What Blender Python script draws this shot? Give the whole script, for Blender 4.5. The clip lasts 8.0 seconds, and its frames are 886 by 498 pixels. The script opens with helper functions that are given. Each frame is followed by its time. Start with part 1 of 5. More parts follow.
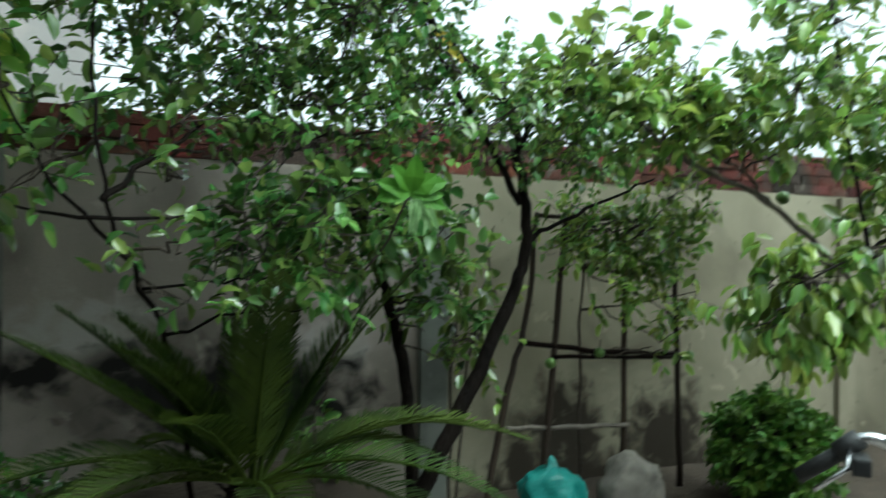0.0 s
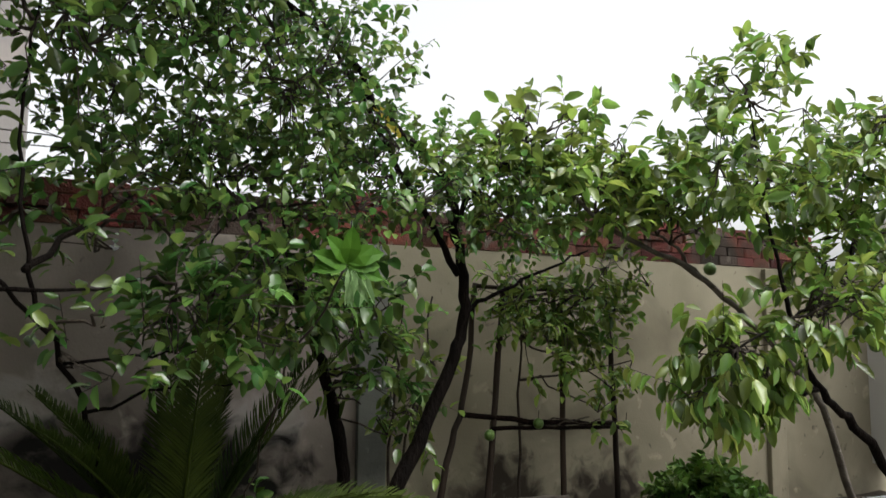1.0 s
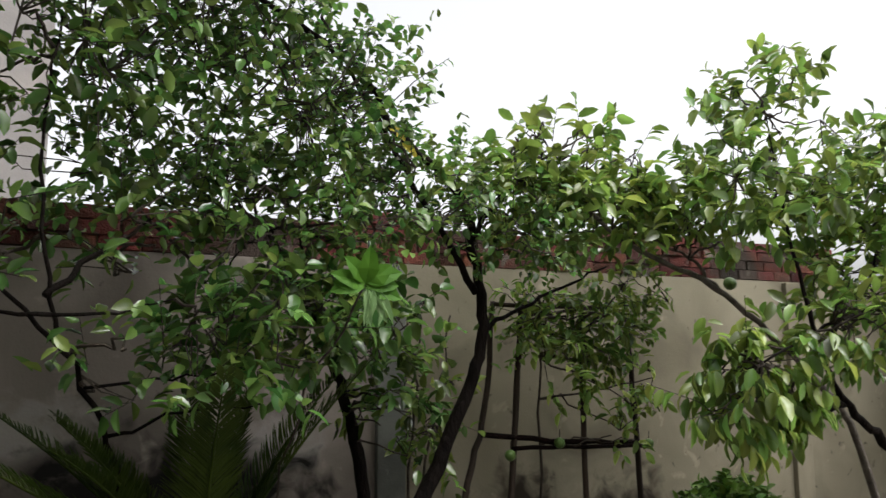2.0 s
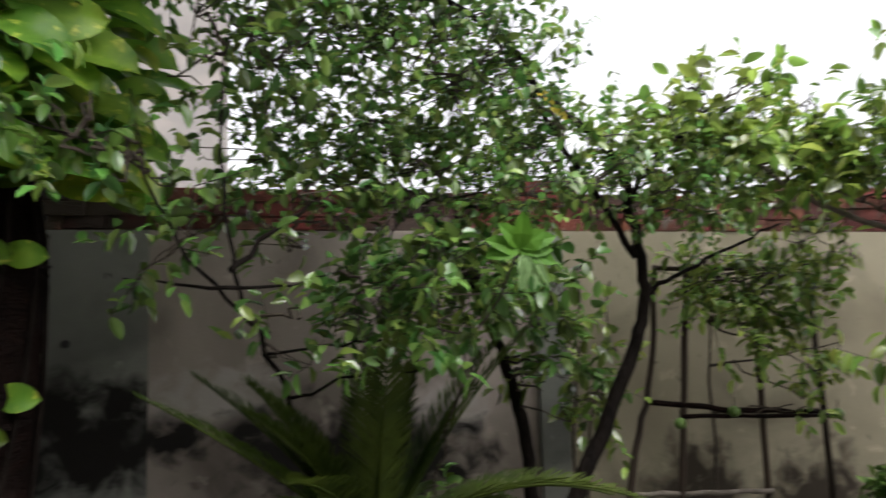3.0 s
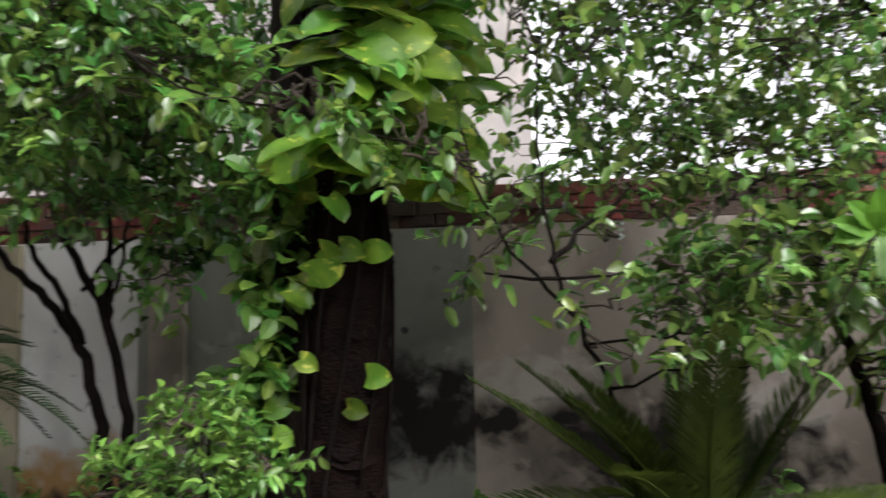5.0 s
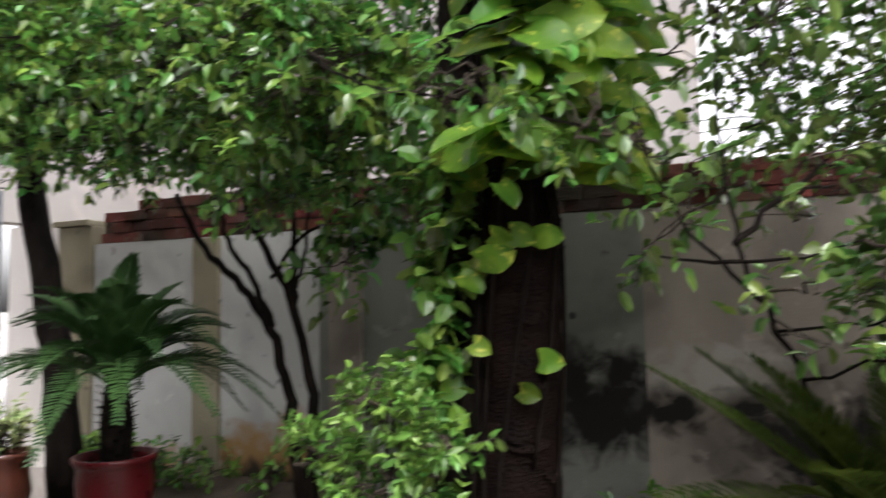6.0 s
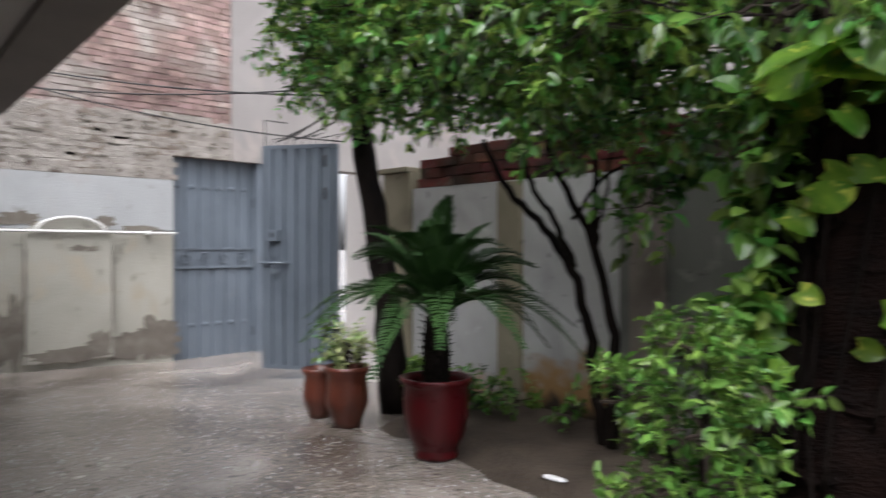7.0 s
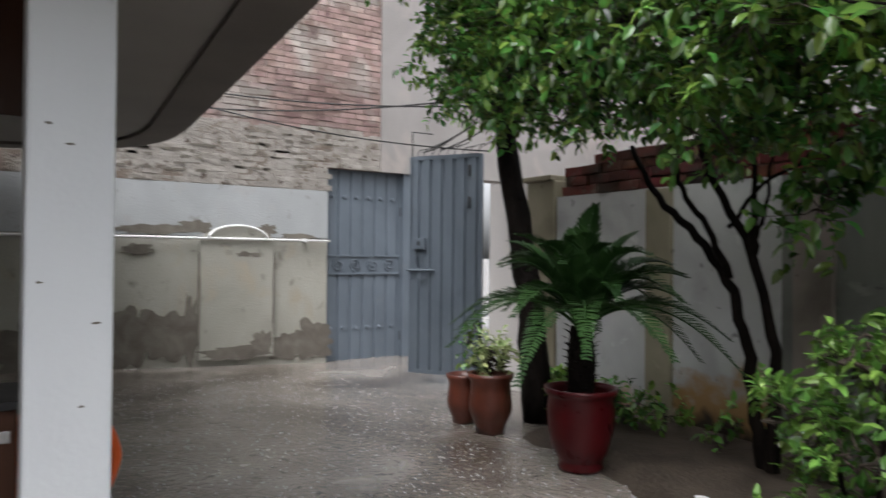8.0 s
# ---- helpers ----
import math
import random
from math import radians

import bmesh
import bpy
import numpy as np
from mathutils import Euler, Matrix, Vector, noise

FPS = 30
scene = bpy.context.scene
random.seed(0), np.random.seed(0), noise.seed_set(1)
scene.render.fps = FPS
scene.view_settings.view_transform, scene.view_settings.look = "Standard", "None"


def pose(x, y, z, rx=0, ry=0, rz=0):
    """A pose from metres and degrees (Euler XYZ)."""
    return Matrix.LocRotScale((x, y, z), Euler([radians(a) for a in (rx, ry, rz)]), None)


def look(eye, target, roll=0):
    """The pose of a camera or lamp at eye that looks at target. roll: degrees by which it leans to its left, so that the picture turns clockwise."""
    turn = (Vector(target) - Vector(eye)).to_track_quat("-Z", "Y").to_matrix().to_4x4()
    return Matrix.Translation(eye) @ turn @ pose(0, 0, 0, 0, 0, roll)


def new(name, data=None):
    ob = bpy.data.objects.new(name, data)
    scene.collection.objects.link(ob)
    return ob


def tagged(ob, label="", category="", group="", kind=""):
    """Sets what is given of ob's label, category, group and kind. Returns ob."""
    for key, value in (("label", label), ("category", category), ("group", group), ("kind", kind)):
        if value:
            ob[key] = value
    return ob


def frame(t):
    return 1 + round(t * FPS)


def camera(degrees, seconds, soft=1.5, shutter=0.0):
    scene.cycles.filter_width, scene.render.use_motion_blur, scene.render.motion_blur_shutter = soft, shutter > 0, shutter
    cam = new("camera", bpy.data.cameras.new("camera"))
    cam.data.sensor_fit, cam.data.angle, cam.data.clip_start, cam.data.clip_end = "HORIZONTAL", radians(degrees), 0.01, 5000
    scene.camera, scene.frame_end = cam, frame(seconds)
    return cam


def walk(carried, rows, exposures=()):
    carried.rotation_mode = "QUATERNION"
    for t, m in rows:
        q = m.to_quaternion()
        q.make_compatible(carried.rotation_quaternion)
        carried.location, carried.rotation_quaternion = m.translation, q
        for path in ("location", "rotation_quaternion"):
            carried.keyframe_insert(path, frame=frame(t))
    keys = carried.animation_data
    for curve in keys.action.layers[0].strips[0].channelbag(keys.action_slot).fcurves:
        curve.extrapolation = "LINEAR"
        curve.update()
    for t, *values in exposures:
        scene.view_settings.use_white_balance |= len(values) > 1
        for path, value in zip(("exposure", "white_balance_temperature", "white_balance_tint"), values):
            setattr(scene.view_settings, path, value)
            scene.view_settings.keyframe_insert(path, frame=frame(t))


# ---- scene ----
cam = camera(64.2, 8.0, soft=1.4, shutter=0.65)
PATH = [
    (0, (0.154, 0.147, 1.353), (0.963, 1.976, 1.353), 0.7),
    (0.5, (0.143, 0.127, 1.361), (1.083, 1.889, 1.464), 1.7),
    (1, (0.171, 0.122, 1.362), (1.119, 1.872, 1.559), 0.5),
    (2.3, (0.162, 0.146, 1.355), (1.033, 1.929, 1.604), -0.8),
    (2.5, (0.167, 0.146, 1.348), (0.958, 1.971, 1.559), -1.0),
    (3, (0.184, 0.124, 1.321), (0.675, 2.054, 1.508), -1.6),
    (3.5, (0.147, 0.144, 1.328), (0.456, 2.113, 1.497), -1.6),
    (4, (0.127, 0.143, 1.322), (0.24, 2.133, 1.477), -1.6),
    (4.5, (0.116, 0.131, 1.326), (0.002, 2.121, 1.493), -1.6),
    (5.8, (0.086, 0.152, 1.317), (-0.589, 2.027, 1.486), -0.9),
    (6, (0.051, 0.111, 1.321), (-0.709, 1.955, 1.47), -1.1),
    (6.5, (0.029, 0.111, 1.303), (-1.048, 1.795, 1.356), -0.2),
    (7, (-0.009, 0.069, 1.306), (-1.439, 1.468, 1.304), -0.0),
    (7.5, (-0.016, 0.051, 1.305), (-1.583, 1.293, 1.295), 0.1),
    (8, (-0.007, 0.043, 1.299), (-1.686, 1.13, 1.321), 0.5),
]
walk(cam, [(t, look(eye, target, roll)) for t, eye, target, roll in PATH],
     [(0.0, 1.58, 5700, -12), (0.5, 1.32, 6350, -3), (1.0, 1.22, 6500, 8), (2.5, 1.25, 6500, 10), (3.5, 2.05, 6550, 12), (4.5, 2.12, 6500, 12), (6.0, 2.15, 6450, 13), (6.5, 2.0, 6450, 14), (7.0, 1.75, 6200, 14), (8.0, 1.42, 6220, 11)])

# ---- light ----
world = bpy.data.worlds.new("overcast_sky")
scene.world = world
world.use_nodes = True
wn, wl = world.node_tree.nodes, world.node_tree.links
sky = wn.new("ShaderNodeTexSky")
sky.sky_type, sky.sun_disc = "NISHITA", False
sky.sun_elevation, sky.sun_rotation = radians(60), radians(140)
sky.air_density, sky.dust_density, sky.ozone_density = 1.0, 6.0, 1.0
grey = wn.new("ShaderNodeHueSaturation")
grey.inputs["Saturation"].default_value = 0.10
wl.new(sky.outputs[0], grey.inputs["Color"])
wl.new(grey.outputs[0], wn["Background"].inputs["Color"])
wn["Background"].inputs["Strength"].default_value = 0.15
sun_data = bpy.data.lights.new("sun", "SUN")
sun_data.energy, sun_data.angle, sun_data.color = 0.5, radians(50), (1.0, 0.985, 0.96)
sun = new("sun", sun_data)
sun.matrix_world = look((2.5, -3, 13), (0, 1, 0))

# ---- builders ----
rng = np.random.default_rng(7)


class Shape:
    """Collects points and faces of one mesh."""

    def __init__(self):
        self.v, self.f, self.n = [], [], 0

    def add(self, pts, faces):
        self.v.append(np.asarray(pts, float).reshape(-1, 3))
        self.f += [tuple(int(i) + self.n for i in face) for face in faces]
        self.n += len(self.v[-1])
        return self

    def box(self, a, b, m=None):
        (x0, y0, z0), (x1, y1, z1) = a, b
        p = np.array([(x, y, z) for z in (z0, z1) for y in (y0, y1) for x in (x0, x1)], float)
        if m is not None:
            p = p @ np.array(m.to_3x3()).T + np.array(m.translation)
        return self.add(p, [(0, 2, 3, 1), (4, 5, 7, 6), (0, 1, 5, 4), (2, 6, 7, 3), (0, 4, 6, 2), (1, 3, 7, 5)])

    def tube(self, pts, radii, sides=8, rough=0.0):
        """A round bar along pts; a radius for each point or one for all."""
        pts = np.asarray(pts, float)
        k = len(pts)
        radii = np.ones(k) * radii
        ways = np.gradient(pts, axis=0)
        ways /= np.linalg.norm(ways, axis=1)[:, None] + 1e-9
        side = np.cross(ways[0], (0.31, 0.95, 0.05))
        rings = []
        for i in range(k):
            side = side - ways[i] * (side @ ways[i])
            side /= np.linalg.norm(side) + 1e-9
            other = np.cross(ways[i], side)
            a = np.arange(sides) * 2 * math.pi / sides
            r = radii[i] * (1 + rough * rng.uniform(-1, 1, sides))
            rings.append(pts[i] + (np.cos(a) * r)[:, None] * side + (np.sin(a) * r)[:, None] * other)
        faces = [(i * sides + j, i * sides + (j + 1) % sides, (i + 1) * sides + (j + 1) % sides, (i + 1) * sides + j) for i in range(k - 1) for j in range(sides)]
        faces += [tuple(range(sides))[::-1], tuple((k - 1) * sides + j for j in range(sides))]
        return self.add(np.concatenate(rings), faces)

    def lathe(self, profile, sides=32, centre=(0, 0, 0)):
        a = np.arange(sides) * 2 * math.pi / sides
        p = np.concatenate([np.stack([r * np.cos(a), r * np.sin(a), np.full(sides, z)], 1) for r, z in profile]) + np.array(centre)
        k = len(profile)
        faces = [(i * sides + j, i * sides + (j + 1) % sides, (i + 1) * sides + (j + 1) % sides, (i + 1) * sides + j) for i in range(k - 1) for j in range(sides)]
        return self.add(p, faces)

    def leaves(self, at, way, up, length, width, droop=0.18, fold=0.12):
        """Folded leaves at points, each along way with its face towards up."""
        at, way, up = (np.asarray(q, float).reshape(-1, 3) for q in (at, way, up))
        n = len(at)
        way = way / (np.linalg.norm(way, axis=1)[:, None] + 1e-9)
        side = np.cross(way, up)
        side /= np.linalg.norm(side, axis=1)[:, None] + 1e-9
        up = np.cross(side, way)
        length, width = np.ones(n) * length, np.ones(n) * width
        form = [(0, 0, 0), (0.46, 0, -0.01), (1, 0, -droop)]
        for s in (1, -1):
            form += [(0.14, 0.3 * s, fold * 0.6), (0.44, 0.5 * s, fold - droop * 0.1), (0.8, 0.33 * s, fold * 0.5 - droop * 0.5)]
        p = np.stack([at + (a * length)[:, None] * way + (b * width)[:, None] * side + (c * length)[:, None] * up for a, b, c in form], 1)
        tri = ((0, 1, 3), (3, 1, 4), (4, 1, 5), (1, 2, 5), (0, 6, 1), (6, 7, 1), (7, 8, 1), (1, 8, 2))
        return self.add(p.reshape(-1, 3), [(9 * i + a, 9 * i + b, 9 * i + c) for i in range(n) for a, b, c in tri])

    def mesh(self, name, smooth=False, bevel=0.0):
        me = bpy.data.meshes.new(name)
        me.from_pydata(np.concatenate(self.v).tolist(), [], self.f)
        if bevel:
            bm = bmesh.new()
            bm.from_mesh(me)
            bmesh.ops.bevel(bm, geom=bm.edges[:], offset=bevel, segments=2, profile=0.6, affect="EDGES")
            bm.to_mesh(me)
            bm.free()
        if smooth:
            me.polygons.foreach_set("use_smooth", [True] * len(me.polygons))
        me.update()
        return me


def part(name, shape, material, parent=None, label="", smooth=False, bevel=0.0, at=None):
    me = shape if isinstance(shape, bpy.types.Mesh) else shape.mesh(name, smooth, bevel)
    if not me.materials:
        me.materials.append(material)
    ob = new(name, me)
    if parent:
        ob.parent = parent
    if at is not None:
        ob.matrix_basis = at
    return tagged(ob, label=label)


def thing(name, m, label, category, group="", kind=""):
    ob = new(name)
    ob.empty_display_size = 0.1
    ob.matrix_basis = m
    return tagged(ob, label, category, group, kind)


def arch_line(a, b, sag, n=12):
    """A sagging line from a to b."""
    a, b = np.array(a, float), np.array(b, float)
    s = np.linspace(0, 1, n)[:, None]
    return a + (b - a) * s - np.array((0, 0, 1.0)) * sag * 4 * s * (1 - s)


def wander(pts, n=6, amount=0.02):
    """A smooth line through pts with small bends."""
    pts = np.array(pts, float)
    t = np.linspace(0, len(pts) - 1, n * (len(pts) - 1) + 1)
    out = np.stack([np.interp(t, range(len(pts)), pts[:, i]) for i in range(3)], 1)
    k = np.array([0.25, 0.5, 0.25])
    for _ in range(3):
        out[1:-1] = sum(k[j] * out[j : len(out) - 2 + j] for j in range(3))
    out[1:-1] += rng.normal(0, amount, (len(out) - 2, 3))
    return out


# ---- materials ----
def mat(name, dark, light, rough=0.7, scale=6.0, grain=60.0, bump=0.2, metal=0.0, island=0.0, thin=0.0, coat=0.0, stretch=(1, 1, 1), per_object=0.0, patch=None, spec=0.3, blots=()):
    """Two scales of noise between two colours, with bump; island/per_object: how much brightness differs from piece to piece;
    thin: light let through, for leaves; patch: (colour, scale, low, high) stains; blots: (centre, radii, colour) seeping stains."""
    m = bpy.data.materials.new(name)
    m.use_nodes = True
    n, l = m.node_tree.nodes, m.node_tree.links
    b = n["Principled BSDF"]
    geo = n.new("ShaderNodeNewGeometry")
    mapping = n.new("ShaderNodeMapping")
    mapping.inputs["Scale"].default_value = stretch
    l.new(geo.outputs["Position"], mapping.inputs["Vector"])

    def noise_at(s, detail=5.0, dist=0.0):
        t = n.new("ShaderNodeTexNoise")
        t.inputs["Scale"].default_value, t.inputs["Detail"].default_value, t.inputs["Distortion"].default_value = s, detail, dist
        l.new(mapping.outputs[0], t.inputs["Vector"])
        return t.outputs["Fac"]

    def mix(a, bb, fac, kind="MIX"):
        x = n.new("ShaderNodeMix")
        x.data_type, x.blend_type = "RGBA", kind
        for sock, val in ((x.inputs[0], fac), (x.inputs[6], a), (x.inputs[7], bb)):
            if isinstance(val, bpy.types.NodeSocket):
                l.new(val, sock)
            elif isinstance(val, (int, float)):
                sock.default_value = val
            else:
                sock.default_value = (*val, 1)
        return x.outputs[2]

    def ramp(fac, low, high):
        r = n.new("ShaderNodeMapRange")
        r.inputs["From Min"].default_value, r.inputs["From Max"].default_value = low, high
        l.new(fac, r.inputs["Value"])
        return r.outputs[0]

    big, small = noise_at(scale, 4.0, 0.6), noise_at(grain, 6.0)
    col = mix(dark, light, ramp(big, 0.3, 0.7))
    col = mix(col, (0.5, 0.5, 0.5), ramp(small, 0.35, 0.9), "SOFT_LIGHT")
    if patch:
        for colour, s, low, high in patch:
            col = mix(col, colour, ramp(noise_at(s, 8.0, 0.4), low, high))
    for centre, radii, colour in blots:
        away, shrunk, size = (n.new("ShaderNodeVectorMath") for _ in range(3))
        away.operation, shrunk.operation, size.operation = "SUBTRACT", "DIVIDE", "LENGTH"
        l.new(geo.outputs["Position"], away.inputs[0])
        away.inputs[1].default_value, shrunk.inputs[1].default_value = centre, radii
        l.new(away.outputs[0], shrunk.inputs[0])
        l.new(shrunk.outputs[0], size.inputs[0])
        torn = n.new("ShaderNodeMath")
        torn.operation = "MULTIPLY_ADD"
        torn.inputs[1].default_value = 2.2
        l.new(noise_at(7.0, 7.0, 0.5), torn.inputs[0])
        l.new(size.outputs["Value"], torn.inputs[2])
        col = mix(col, colour, ramp(torn.outputs[0], 2.3, 1.6))
    for amount, source in ((island, geo.outputs["Random Per Island"]), (per_object, n.new("ShaderNodeObjectInfo").outputs["Random"])):
        if amount:
            hs = n.new("ShaderNodeHueSaturation")
            r = n.new("ShaderNodeMapRange")
            r.inputs["To Min"].default_value, r.inputs["To Max"].default_value = 1 - amount, 1 + amount
            l.new(source, r.inputs["Value"])
            l.new(r.outputs[0], hs.inputs["Value"])
            r2 = n.new("ShaderNodeMapRange")
            r2.inputs["To Min"].default_value, r2.inputs["To Max"].default_value = 0.5 - amount * (0.085 if thin else 0.04), 0.5 + amount * 0.03
            w = n.new("ShaderNodeTexWhiteNoise")
            w.noise_dimensions = "1D"
            l.new(source, w.inputs["W"])
            l.new(w.outputs["Value"], r2.inputs["Value"])
            l.new(r2.outputs[0], hs.inputs["Hue"])
            l.new(col, hs.inputs["Color"])
            col = hs.outputs[0]
    l.new(col, b.inputs["Base Color"])
    rr = n.new("ShaderNodeMapRange")
    rr.inputs["To Min"].default_value, rr.inputs["To Max"].default_value = max(rough - 0.12, 0.03), min(rough + 0.12, 1)
    l.new(big, rr.inputs["Value"])
    l.new(rr.outputs[0], b.inputs["Roughness"])
    b.inputs["Metallic"].default_value = metal
    b.inputs["Specular IOR Level"].default_value = spec
    b.inputs["Coat Weight"].default_value = coat
    b.inputs["Coat Roughness"].default_value = 0.15
    if bump:
        bp = n.new("ShaderNodeBump")
        bp.inputs["Strength"].default_value, bp.inputs["Distance"].default_value = bump, 0.02
        l.new(small, bp.inputs["Height"])
        l.new(bp.outputs[0], b.inputs["Normal"])
    if thin:
        tr = n.new("ShaderNodeBsdfTranslucent")
        l.new(col, tr.inputs["Color"])
        ms = n.new("ShaderNodeMixShader")
        ms.inputs[0].default_value = thin
        l.new(b.outputs[0], ms.inputs[1])
        l.new(tr.outputs[0], ms.inputs[2])
        l.new(ms.outputs[0], n["Material Output"].inputs["Surface"])
    return m


M_CONCRETE = mat("wet_concrete", (0.1491, 0.1289, 0.1097), (0.2694, 0.2405, 0.2116), 0.24, 1.1, 24, 1.0, coat=0.4, patch=[((0.07215, 0.0558, 0.04329), 0.6, 0.5, 0.66), ((0.2405, 0.2068, 0.1732), 26.0, 0.58, 0.66), ((0.06734, 0.05387, 0.04329), 14.0, 0.6, 0.68)], spec=0.5)
M_SOIL = mat("wet_soil", (0.026, 0.02, 0.015), (0.066, 0.052, 0.04), 0.7, 3, 30, 0.8, spec=0.12)
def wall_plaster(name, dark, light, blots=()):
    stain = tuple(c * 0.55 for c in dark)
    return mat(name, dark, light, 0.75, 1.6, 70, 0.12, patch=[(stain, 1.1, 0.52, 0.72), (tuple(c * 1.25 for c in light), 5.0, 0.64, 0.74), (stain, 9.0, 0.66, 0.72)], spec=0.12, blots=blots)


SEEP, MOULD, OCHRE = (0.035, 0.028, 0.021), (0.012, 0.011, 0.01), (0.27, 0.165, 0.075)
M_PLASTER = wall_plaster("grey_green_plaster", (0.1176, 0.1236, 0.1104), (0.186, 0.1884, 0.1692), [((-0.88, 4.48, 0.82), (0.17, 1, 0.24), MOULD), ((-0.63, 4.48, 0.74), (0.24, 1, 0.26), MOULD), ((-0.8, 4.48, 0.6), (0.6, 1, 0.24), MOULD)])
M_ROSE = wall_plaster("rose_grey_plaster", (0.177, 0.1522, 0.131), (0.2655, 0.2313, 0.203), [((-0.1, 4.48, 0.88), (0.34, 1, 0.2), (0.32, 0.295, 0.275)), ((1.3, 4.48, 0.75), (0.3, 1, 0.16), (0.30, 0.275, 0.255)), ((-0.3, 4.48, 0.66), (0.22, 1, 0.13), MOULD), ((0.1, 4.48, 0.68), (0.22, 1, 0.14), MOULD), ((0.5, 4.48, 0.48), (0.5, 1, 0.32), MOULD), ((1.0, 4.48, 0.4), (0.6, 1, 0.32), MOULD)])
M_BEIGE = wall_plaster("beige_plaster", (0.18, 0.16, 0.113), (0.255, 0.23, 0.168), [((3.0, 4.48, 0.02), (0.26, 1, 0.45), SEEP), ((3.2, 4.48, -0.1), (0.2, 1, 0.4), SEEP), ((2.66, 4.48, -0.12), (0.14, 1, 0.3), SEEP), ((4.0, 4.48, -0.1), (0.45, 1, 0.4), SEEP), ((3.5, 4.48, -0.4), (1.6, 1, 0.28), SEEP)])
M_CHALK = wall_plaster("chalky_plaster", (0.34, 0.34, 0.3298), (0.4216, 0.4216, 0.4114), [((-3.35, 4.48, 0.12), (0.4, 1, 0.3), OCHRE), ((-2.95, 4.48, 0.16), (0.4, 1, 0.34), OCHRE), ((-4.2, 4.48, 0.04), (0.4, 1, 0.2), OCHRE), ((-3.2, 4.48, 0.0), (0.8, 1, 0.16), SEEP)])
M_LIMECOAT = mat("old_limewash", (0.185, 0.1665, 0.1443), (0.296, 0.2738, 0.2479), 0.85, 3.5, 50, 0.9, patch=[((0.148, 0.1184, 0.0962), 2.2, 0.52, 0.64), ((0.0888, 0.0703, 0.0592), 8.0, 0.58, 0.64)], spec=0.12)
M_SPLASH = mat("rain_splash", (0.34, 0.3485, 0.357), (0.4675, 0.4675, 0.4845), 0.12, 20, 60, 0.0, spec=0.6)
M_CREAM = mat("cream_plaster", (0.2442, 0.2353, 0.2013), (0.3182, 0.3056, 0.2649), 0.75, 1.3, 50, 0.3, patch=[((0.148, 0.1369, 0.1147), 5.0, 0.6, 0.75), ((0.2812, 0.2516, 0.1998), 2.2, 0.58, 0.72)], spec=0.15)
M_WHITEWASH = mat("pale_grey_plaster", (0.2664, 0.2738, 0.2738), (0.333, 0.3404, 0.3404), 0.75, 1.5, 50, 0.25, patch=[((0.1998, 0.1961, 0.185), 6.0, 0.62, 0.74), ((0.3108, 0.3034, 0.2886), 2.5, 0.6, 0.75)])
M_DAMP = mat("damp_bare_render", (0.096, 0.084, 0.0704), (0.16, 0.144, 0.12), 0.8, 5, 60, 0.3, spec=0.12)
M_PINK = mat("pale_pink_render", (0.2108, 0.1953, 0.186), (0.2604, 0.2449, 0.2325), 0.8, 1.0, 40, 0.25, patch=[((0.31, 0.2728, 0.248), 1.6, 0.58, 0.75)])
M_PALEPINK = mat("pale_pink_plaster", (0.5624, 0.5244, 0.5016), (0.6232, 0.5928, 0.57), 0.8, 1.0, 40, 0.2, patch=[((0.38, 0.3344, 0.304), 1.6, 0.6, 0.75)], spec=0.12)
M_BRICK = mat("red_brick", (0.06, 0.021, 0.016), (0.125, 0.036, 0.026), 0.8, 8, 90, 0.7, per_object=0.5, patch=[((0.045, 0.034, 0.027), 1.6, 0.47, 0.6), ((0.1, 0.085, 0.07), 9.0, 0.6, 0.7)], spec=0.12)
M_OLDBRICK = mat("weathered_brick", (0.1755, 0.117, 0.1053), (0.2613, 0.1872, 0.1716), 0.85, 3, 70, 0.6, per_object=0.3, island=0.3, patch=[((0.2652, 0.234, 0.2106), 1.6, 0.5, 0.64), ((0.117, 0.078, 0.0702), 3.5, 0.58, 0.7)], spec=0.12)
M_LIMEBRICK = mat("limewashed_brick", (0.2072, 0.185, 0.1628), (0.3108, 0.2886, 0.259), 0.85, 4, 70, 0.6, per_object=0.1, island=0.12, patch=[((0.148, 0.1258, 0.1036), 4.5, 0.6, 0.66)], spec=0.12)
M_MORTAR = mat("mortar", (0.117, 0.0858, 0.0741), (0.2106, 0.1677, 0.1482), 0.9, 4, 60, 0.6)
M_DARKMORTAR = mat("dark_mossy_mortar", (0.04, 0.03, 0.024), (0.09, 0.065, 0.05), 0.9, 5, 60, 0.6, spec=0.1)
M_GATE = mat("grey_gate_paint", (0.0828, 0.09864, 0.1174), (0.108, 0.1282, 0.1512), 0.5, 1.5, 30, 0.06, coat=0.1, patch=[((0.108, 0.1224, 0.1368), 4, 0.66, 0.76)])
M_BLACK = mat("black_metal", (0.015, 0.015, 0.016), (0.03, 0.03, 0.03), 0.5, 8, 80, 0.1, spec=0.2)
M_CHROME = mat("chrome", (0.36, 0.36, 0.37), (0.48, 0.48, 0.49), 0.25, 8, 80, 0.02, metal=1.0)
M_RUBBER = mat("black_rubber", (0.012, 0.012, 0.012), (0.022, 0.022, 0.022), 0.55, 8, 80, 0.2, spec=0.2)
M_PIPE = mat("pale_pipe", (0.6, 0.6, 0.58), (0.72, 0.72, 0.7), 0.45, 8, 60, 0.1)
